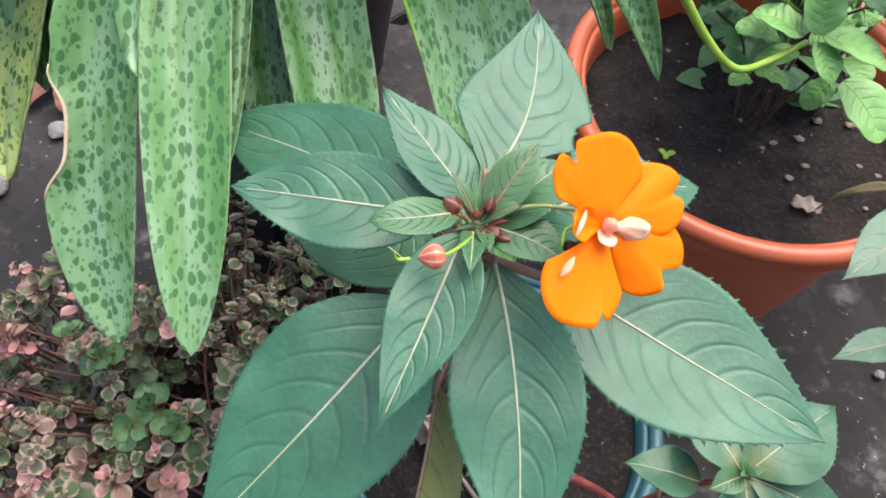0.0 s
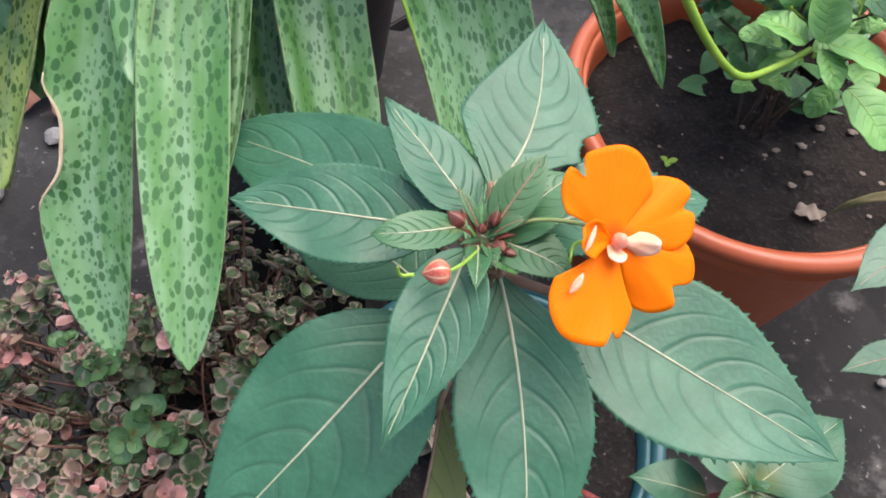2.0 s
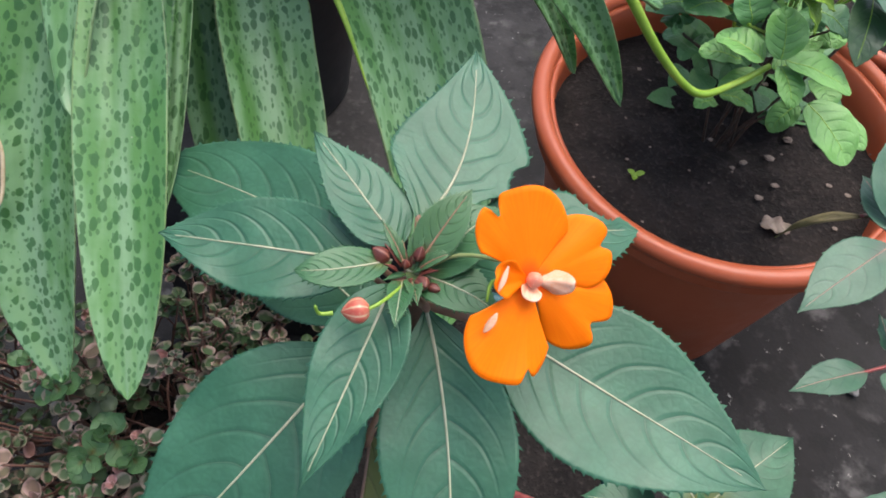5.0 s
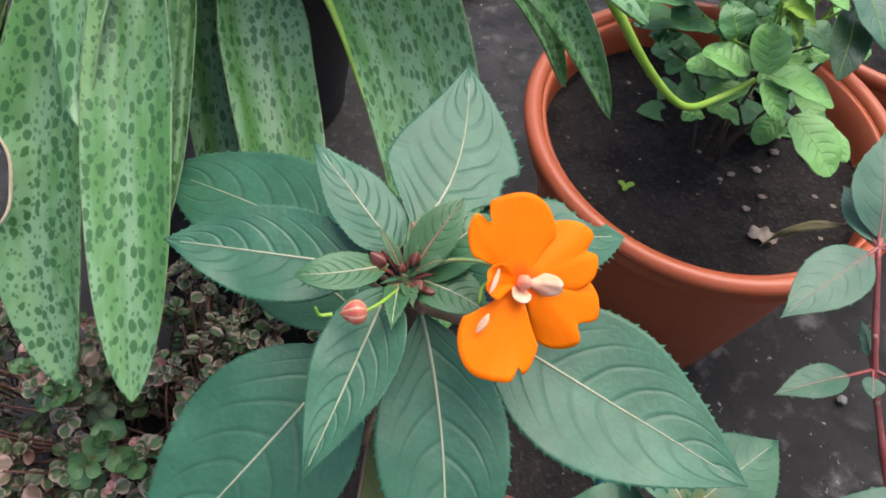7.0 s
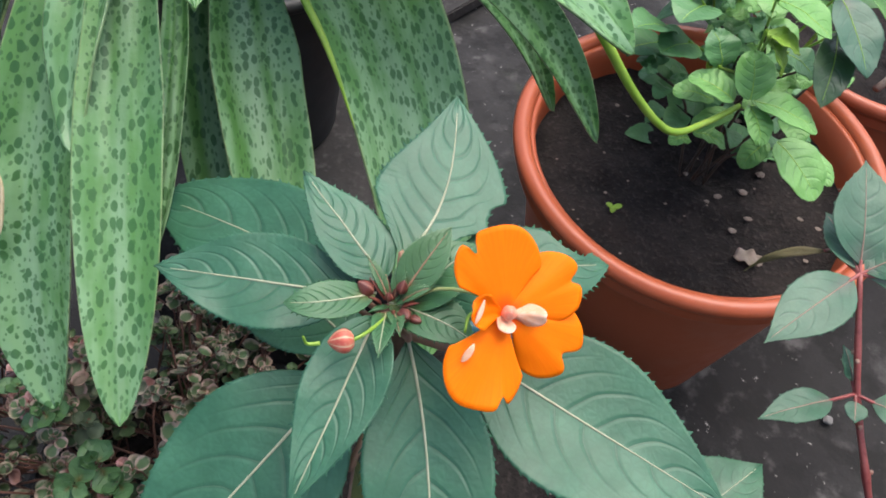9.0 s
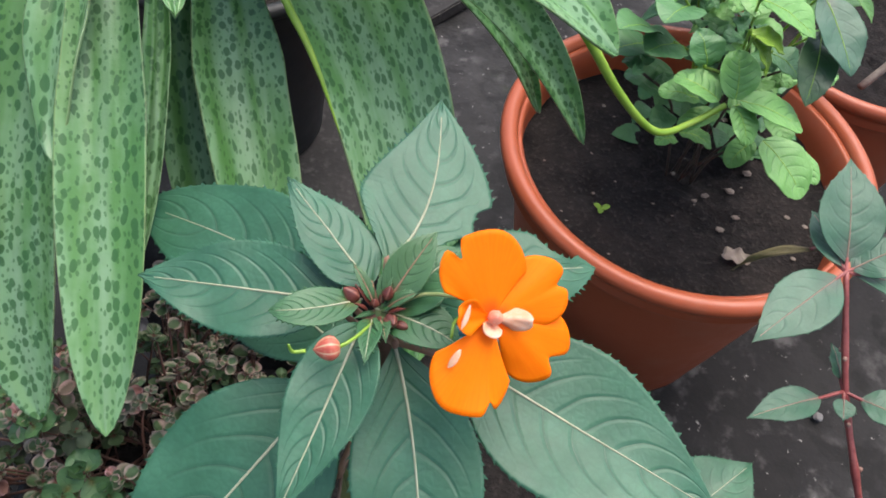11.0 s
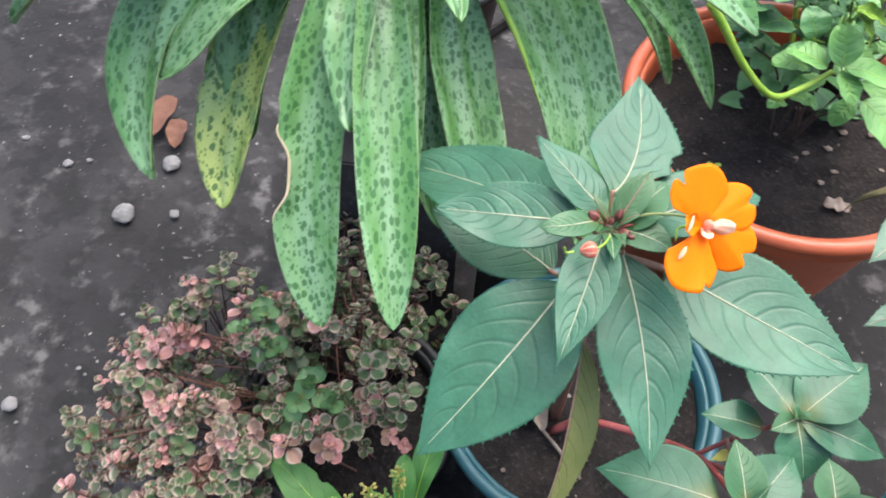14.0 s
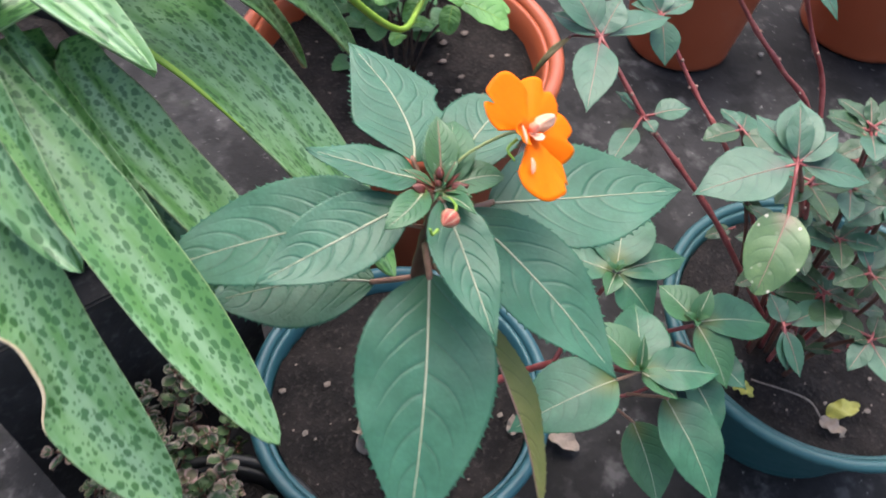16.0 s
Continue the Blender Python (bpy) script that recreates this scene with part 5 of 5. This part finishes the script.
def rosette(size, seed, pairs=4, heads=2, mat=None):
    """An upright branch: pairs of small oval leaves, the lower ones larger and flatter, with side heads."""
    r = random.Random(seed)
    verts, faces, fm, uv, met = [], [], [], [], []
    for h in range(heads):
        root = V(0, 0, 0) if h == 0 else V(r.uniform(-1, 1), r.uniform(-1, 1), r.uniform(-1.2, -0.3)) * size * 1.5
        axis = unit(V(root[0] * 30 + r.uniform(-0.2, 0.2), root[1] * 30 + r.uniform(-0.2, 0.2), 1))
        side = unit(np.cross(axis, V(1, 0.2, 0)))
        other = np.cross(axis, side)
        turn0 = r.uniform(0, 3.1)
        scale = r.uniform(0.8, 1.1) * (1.0 if h == 0 else 0.8)
        for k in range(pairs):
            for s in range(2):
                a = turn0 + k * 1.57 + s * math.pi + r.uniform(-0.35, 0.35)
                ln = size * scale * min(1.0, 0.55 + 0.24 * k) * r.uniform(0.75, 1.15)
                el = 1.05 - 0.42 * k + r.uniform(-0.25, 0.25)
                out = side * math.cos(a) + other * math.sin(a)
                d = out * math.cos(el) + axis * math.sin(el)
                l = np.cross(axis, out)
                n = np.cross(d, l)
                base = len(verts)
                bend = r.uniform(-0.1, 0.3)
                for i in range(7):
                    u = i / 6
                    w = ln * 0.42 * max(0.0, math.sin(math.pi * u ** 1.15)) ** 0.62 + 0.0003
                    for j in range(5):
                        v = j / 2 - 1
                        p = root - axis * size * 0.3 * k + d * ln * (0.1 + 0.9 * u) + l * w * v + n * (ln * 0.2 * v * v - ln * bend * u * u)
                        verts.append(p)
                        uv.append((u, v))
                        met.append((w * v + seed * 0.1 + k * 0.03, ln * u + s * 0.1 + h * 0.05))
                for i in range(6):
                    for j in range(4):
                        q = base + i * 5 + j
                        faces.append((q, q + 5, q + 6, q + 1))
                        fm.append(0)
        v2, f2 = tube([(0, 0, -size * 4.5), root * 0.6 - axis * size * 1.5, root], 0.0007, 5)
        off = len(verts)
        fm += [1] * len(f2)
        verts += v2
        uv += [(0, 0)] * len(v2)
        met += [(0, 0)] * len(v2)
        faces += [tuple(off + q for q in f) for f in f2]
    return mesh_from("sprig", verts, faces, [mat or ROSETTE, WOOD_STEM], fm, {"leaf": uv, "metres": met})


PINKS = [rosette(s, 30 + i, 3 + i % 2, 1 + i % 3) for i, s in enumerate((0.0125, 0.0135, 0.0145, 0.0115, 0.013, 0.014, 0.012, 0.0132, 0.0118, 0.015))]
CREAMS = [rosette(s, 60 + i, 3 + i % 2, 1 + i % 3, CREAMY) for i, s in enumerate((0.0132, 0.0145, 0.0156, 0.0125, 0.0138, 0.015, 0.013, 0.014))]
BLUSHED = [rosette(0.0135, 80, 4, 2, BLUSH), rosette(0.012, 81, 4, 2, BLUSH)]
BROAD = [rosette(0.02, 50, 3, 1, ROUND_GREEN), rosette(0.017, 51, 3, 1, ROUND_GREEN)]
rng = random.Random(5)
OUTLINE = ((-0.385, 0.235), (-0.345, 0.29), (-0.34, 0.355), (-0.27, 0.385), (-0.205, 0.37), (-0.185, 0.34), (-0.165, 0.375), (-0.18, 0.455), (-0.14, 0.455), (-0.115, 0.425), (-0.09, 0.395), (-0.098, 0.33), (-0.088, 0.27),
           (-0.13, 0.235), (-0.175, 0.215), (-0.2, 0.17), (-0.24, 0.13), (-0.33, 0.13))


def inside(x, y, ring):
    hit, j = False, len(ring) - 1
    for i in range(len(ring)):
        (xi, yi), (xj, yj) = ring[i], ring[j]
        if (yi > y) != (yj > y) and x < (xj - xi) * (y - yi) / (yj - yi) + xi:
            hit = not hit
        j = i
    return hit


def canopy(x, y):
    d = ((x + 0.205) / 0.15) ** 2 + ((y - 0.265) / 0.14) ** 2
    return 0.235 - 0.085 * d - 0.15 * max(0.0, -0.25 - x)


def sprig(x, y, z, me, lean=2.6):
    ob = new("sprig", me)
    ob.parent = pink
    ob.matrix_parent_inverse = Matrix.Translation(pink.location).inverted()
    tilt = Vector(((x + 0.2) * lean, (y - 0.29) * lean, 1)).to_track_quat("Z", "Y").to_matrix().to_4x4()
    s = rng.uniform(0.7, 1.15)
    ob.matrix_basis = Matrix.Translation((x, y, z)) @ tilt @ pose(0, 0, 0, rng.uniform(-24, 24), rng.uniform(-24, 24), rng.uniform(0, 360)) @ Matrix.Diagonal((s, s, s, 1))


count = 0
for n in range(12):
    x, y = rng.uniform(-0.125, -0.075), rng.uniform(0.335, 0.43)
    sprig(x, y, 0.15 + 0.25 * (-0.05 - x) + rng.uniform(-0.02, 0.02), rng.choice(CREAMS))
while count < 215:
    x, y = rng.uniform(-0.37, -0.07), rng.uniform(0.12, 0.46)
    if not inside(x, y, OUTLINE) or ((x + 0.128) / 0.02) ** 2 + ((y - 0.3) / 0.019) ** 2 < 1:
        continue
    layer = rng.choice((0.0, 0.0, 0.01, 0.03, 0.045))
    z = canopy(x, y) - layer + 0.07 * noise.noise(Vector((x * 24, y * 24, 9))) + rng.uniform(-0.012, 0.012)
    sprig(x, y, max(z, 0.03), rng.choice(CREAMS if rng.random() < (x + 0.33) / 0.2 else PINKS))
    count += 1
for n, (x, y) in enumerate(((-0.2, 0.314), (-0.19, 0.284), (-0.212, 0.3), (-0.154, 0.262), (-0.162, 0.245), (-0.14, 0.254))):
    sprig(x, y, canopy(x, y) + 0.014, BROAD[n % 2], 1.0)
for n, (x, y) in enumerate(((-0.111, 0.264), (-0.096, 0.243), (-0.137, 0.224), (-0.168, 0.219), (-0.259, 0.298), (-0.262, 0.234), (-0.27, 0.3), (-0.25, 0.24))):
    sprig(x, y, canopy(x, y) + 0.012, BLUSHED[n % 2], 1.0)
for x, y, z in ((-0.165, 0.453, 0.18), (-0.161, 0.419, 0.185), (-0.143, 0.403, 0.18), (-0.158, 0.383, 0.185), (-0.137, 0.363, 0.18), (-0.15, 0.43, 0.17), (-0.15, 0.44, 0.19), (-0.133, 0.385, 0.17), (-0.253, 0.362, 0.215), (-0.3, 0.318, 0.215), (-0.325, 0.22, 0.19),
                (-0.077, 0.44, 0.13), (-0.06, 0.405, 0.13), (-0.07, 0.385, 0.13), (-0.085, 0.37, 0.14), (-0.098, 0.335, 0.165)):
    sprig(x, y, z, rng.choice(CREAMS))
    stem("stem", [(-0.13, 0.32, 0.12), (x, y, z - 0.01)], 0.0012, 0.0009, WOOD_STEM, pink, n=4, sides=5)
for n in range(26):
    x, y = rng.uniform(-0.34, -0.09), rng.uniform(0.15, 0.37)
    if not inside(x, y, OUTLINE):
        continue
    pts = [(-0.14 + rng.uniform(-0.06, 0.06), 0.285 + rng.uniform(-0.06, 0.06), 0.115), ((x - 0.15) / 2, (y + 0.285) / 2, 0.16), (x, y, max(canopy(x, y) - 0.02, 0.03))]
    stem("stem", pts, 0.0011, 0.0008, WOOD_STEM, pink, n=8, sides=5)

# ---- green herb at the teal pot's foot ----
herb = thing("herb_plant", (-0.09, 0.155, 0.098), "small herb with smooth bright green leaves and tiny yellow-green flower heads", "plant")
hb = V(-0.09, 0.155, 0.095)
for b, t, w, roll in (
    ((-0.115, 0.17, 0.165), (-0.183, 0.222, 0.200), 0.032, 0), ((-0.13, 0.145, 0.165), (-0.212, 0.158, 0.195), 0.022, 0), ((-0.075, 0.20, 0.155), (-0.060, 0.262, 0.195), 0.022, 0),
    ((-0.08, 0.19, 0.15), (-0.084, 0.236, 0.185), 0.018, 0), ((-0.06, 0.165, 0.165), (-0.030, 0.200, 0.200), 0.024, 0), ((-0.045, 0.155, 0.175), (0.008, 0.186, 0.198), 0.036, 0),
    ((-0.06, 0.145, 0.17), (-0.028, 0.160, 0.200), 0.020, 0), ((-0.10, 0.15, 0.18), (-0.115, 0.172, 0.212), 0.022, 0), ((-0.10, 0.14, 0.17), (-0.16, 0.13, 0.19), 0.024, 0),
    ((-0.06, 0.13, 0.165), (0.0, 0.135, 0.18), 0.026, 0), ((-0.09, 0.13, 0.17), (-0.10, 0.09, 0.18), 0.024, 0), ((-0.05, 0.12, 0.16), (-0.03, 0.085, 0.17), 0.024, 0),
):
    leaf(herb, b, t, w, roll, 0.006, ribs=(0.0005, 0.0002), rib_mat=GREEN_STEM, petiole=[hb], petiole_r=0.0011, petiole_mat=GREEN_STEM, profile="spoon" if w < 0.023 else "broad", nu=26, nv=6, mats=[BRIGHT, BRIGHT], wave=0.0015,
         bite=((0.55, 1, 0.003, 0.04),) if w > 0.027 else ())
for x, y, z in ((-0.117, 0.188, 0.222), (-0.104, 0.196, 0.222), (-0.127, 0.176, 0.218), (-0.084, 0.207, 0.232), (-0.092, 0.192, 0.22), (-0.112, 0.172, 0.214), (-0.13, 0.186, 0.21), (-0.08, 0.19, 0.21)):
    s = stem("flower_stem", [hb + V(0, 0.01, 0.02), (x, y - 0.01, z - 0.04), (x, y, z)], 0.0011, 0.0006, GREEN_STEM, herb, n=8, sides=6)
    verts, faces, fm = [], [], []
    for k in range(34):
        a, e = rng.uniform(0, 6.3), rng.uniform(-0.2, 1.1)
        d = V(math.cos(a) * math.cos(e), math.sin(a) * math.cos(e), math.sin(e))
        drop = 0.026 * rng.random() ** 1.4
        p = V(x, y - 0.25 * drop, z - drop)
        ln = rng.uniform(0.004, 0.0075)
        v2, f2 = tube([p, p + d * ln * 0.55, p + d * ln * 0.8, p + d * ln], [0.0004, 0.0006, 0.0013, 0.0003], 5)
        off = len(verts)
        verts += v2
        faces += [tuple(off + q for q in f) for f in f2]
        fm += [1 if rng.random() < 0.3 else 0] * len(f2)
    under(part("flower_head", mesh_from("flower_head", verts, faces, [BRIGHT_BUD, TIP], fm), None, "tiny yellow-green flower buds"), s)

# ---- loose things ----
def litter(name, base, tip, width, mat, label, roll=0, arch=0.004, cup=0.3):
    me, _ = blade(base, tip, width, roll, arch, cup, "broad", nu=20, nv=6, mats=[mat, mat], wave=0.003, thick=0.0006)
    tagged(part(name, me), label, "dead leaf")


litter("dead_leaf", (-0.448, 0.735, 0.014), (-0.466, 0.655, 0.008), 0.034, RUST, "curled rusty brown dead leaf on the concrete")
litter("dead_leaf", (-0.43, 0.70, 0.012), (-0.425, 0.655, 0.008), 0.026, RUST, "curled rusty brown dead leaf on the concrete")
litter("dead_leaf", (0.184, 0.262, 0.012), (0.197, 0.226, 0.006), 0.022, DRY, "pale dry leaf lying on the concrete")
litter("dead_leaf", (0.262, 0.494, 0.213), (0.283, 0.487, 0.215), 0.014, DRY, "pale grey dry leaf on the pot's soil")
litter("dead_leaf", (0.294, 0.166, 0.122), (0.3, 0.148, 0.123), 0.012, YELLOW, "small yellow fallen leaf on the soil")
litter("dead_leaf", (0.336, 0.10, 0.124), (0.362, 0.087, 0.13), 0.016, YELLOW, "crumpled yellow fallen leaf on the soil")
litter("dead_leaf", (0.328, 0.10, 0.122), (0.334, 0.078, 0.122), 0.012, DRY, "pale pinkish withered leaf on the soil")
litter("dead_leaf", (0.008, 0.318, 0.134), (0.026, 0.284, 0.138), 0.02, DRY, "shrivelled pale dry leaf on the soil", arch=0.006, cup=1.4)
litter("dead_leaf", (0.002, 0.298, 0.132), (0.022, 0.312, 0.136), 0.016, DRY, "shrivelled pale dry leaf on the soil", arch=0.005, cup=1.2)
litter("dead_leaf", (0.105, 0.243, 0.132), (0.118, 0.252, 0.134), 0.010, DRY, "small pale dry leaf on the soil", arch=0.003, cup=0.8)


def twig(points, r, label):
    verts, faces = tube(curve(points, 12), r, 6, 0.12)
    tagged(part("twig", mesh_from("twig", verts, faces, [TWIG])), label, "twig")


twig([(0.026, 0.285, 0.137), (0.043, 0.266, 0.136), (0.058, 0.248, 0.133)], 0.0016, "thin pale dry stalk on the soil")
twig([(0.31, 0.16, 0.125), (0.33, 0.12, 0.13), (0.33, 0.10, 0.124)], 0.0008, "thin dry stalk on the soil")
batten = thing("batten", (0.0, 0.99, 0), "pale weathered wooden batten lying on the concrete", "batten")
lath = board(batten, -0.42, -0.014, 0.0, 0.42, 0.014, 0.02)
lath.matrix_parent_inverse = Matrix()
batten.rotation_euler.z = radians(50)
twig([(0.43, 0.72, 0.21), (0.50, 0.78, 0.25), (0.56, 0.86, 0.26)], 0.004, "dry stick leaning over the pot")


def stone(place, size, seed):
    bm = bmesh.new()
    bmesh.ops.create_icosphere(bm, subdivisions=2, radius=size)
    for v in bm.verts:
        v.co *= 1 + 0.25 * noise.noise(v.co * (1.4 / size) + Vector((seed, 0, 0)))
        v.co.z *= 0.6
    me = bpy.data.meshes.new("stone")
    bm.to_mesh(me)
    bm.free()
    me.materials.append(STONE)
    ob = new("stone", me)
    ob.location = (*place, size * 0.35)
    tagged(ob, "small pale grey stone on the concrete", "stone", "stones")


for n, (x, y, s) in enumerate(((-0.457, 0.552, 0.013), (-0.4245, 0.6337, 0.011), (-0.497, 0.308, 0.008), (-0.40, 0.56, 0.006), (-0.55, 0.62, 0.006),
                                  (0.44, 0.47, 0.005), (0.52, 0.43, 0.005), (-0.22, 0.60, 0.01))):
    stone((x, y), s, n)
crumbs("soil_crumbs", 70, lambda r: (lambda a, q: (TERRA_AT[0] + q * math.cos(a), TERRA_AT[1] + q * math.sin(a), 0.210))(r.uniform(0, 6.3), 0.14 * math.sqrt(r.random())), lambda r: 0.001 + 0.003 * r.random() ** 3, TWIG, "pale crumbs and bark bits on the soil", "soil crumbs", 8)
crumbs("soil_crumbs", 30, lambda r: (lambda a, q: (BLUE_AT[0] + q * math.cos(a), BLUE_AT[1] + q * math.sin(a), 0.132))(r.uniform(0, 6.3), 0.1 * math.sqrt(r.random())), lambda r: 0.0008 + 0.0022 * r.random() ** 3, TWIG, "pale crumbs and bark bits on the soil", "soil crumbs", 9)
crumbs("soil_crumbs", 60, lambda r: (lambda a, q: (TEAL_AT[0] + q * math.cos(a), TEAL_AT[1] + q * math.sin(a), 0.120))(r.uniform(0, 6.3), 0.105 * math.sqrt(r.random())), lambda r: 0.0008 + 0.0022 * r.random() ** 3, TWIG, "pale crumbs and bark bits on the soil", "soil crumbs", 10)
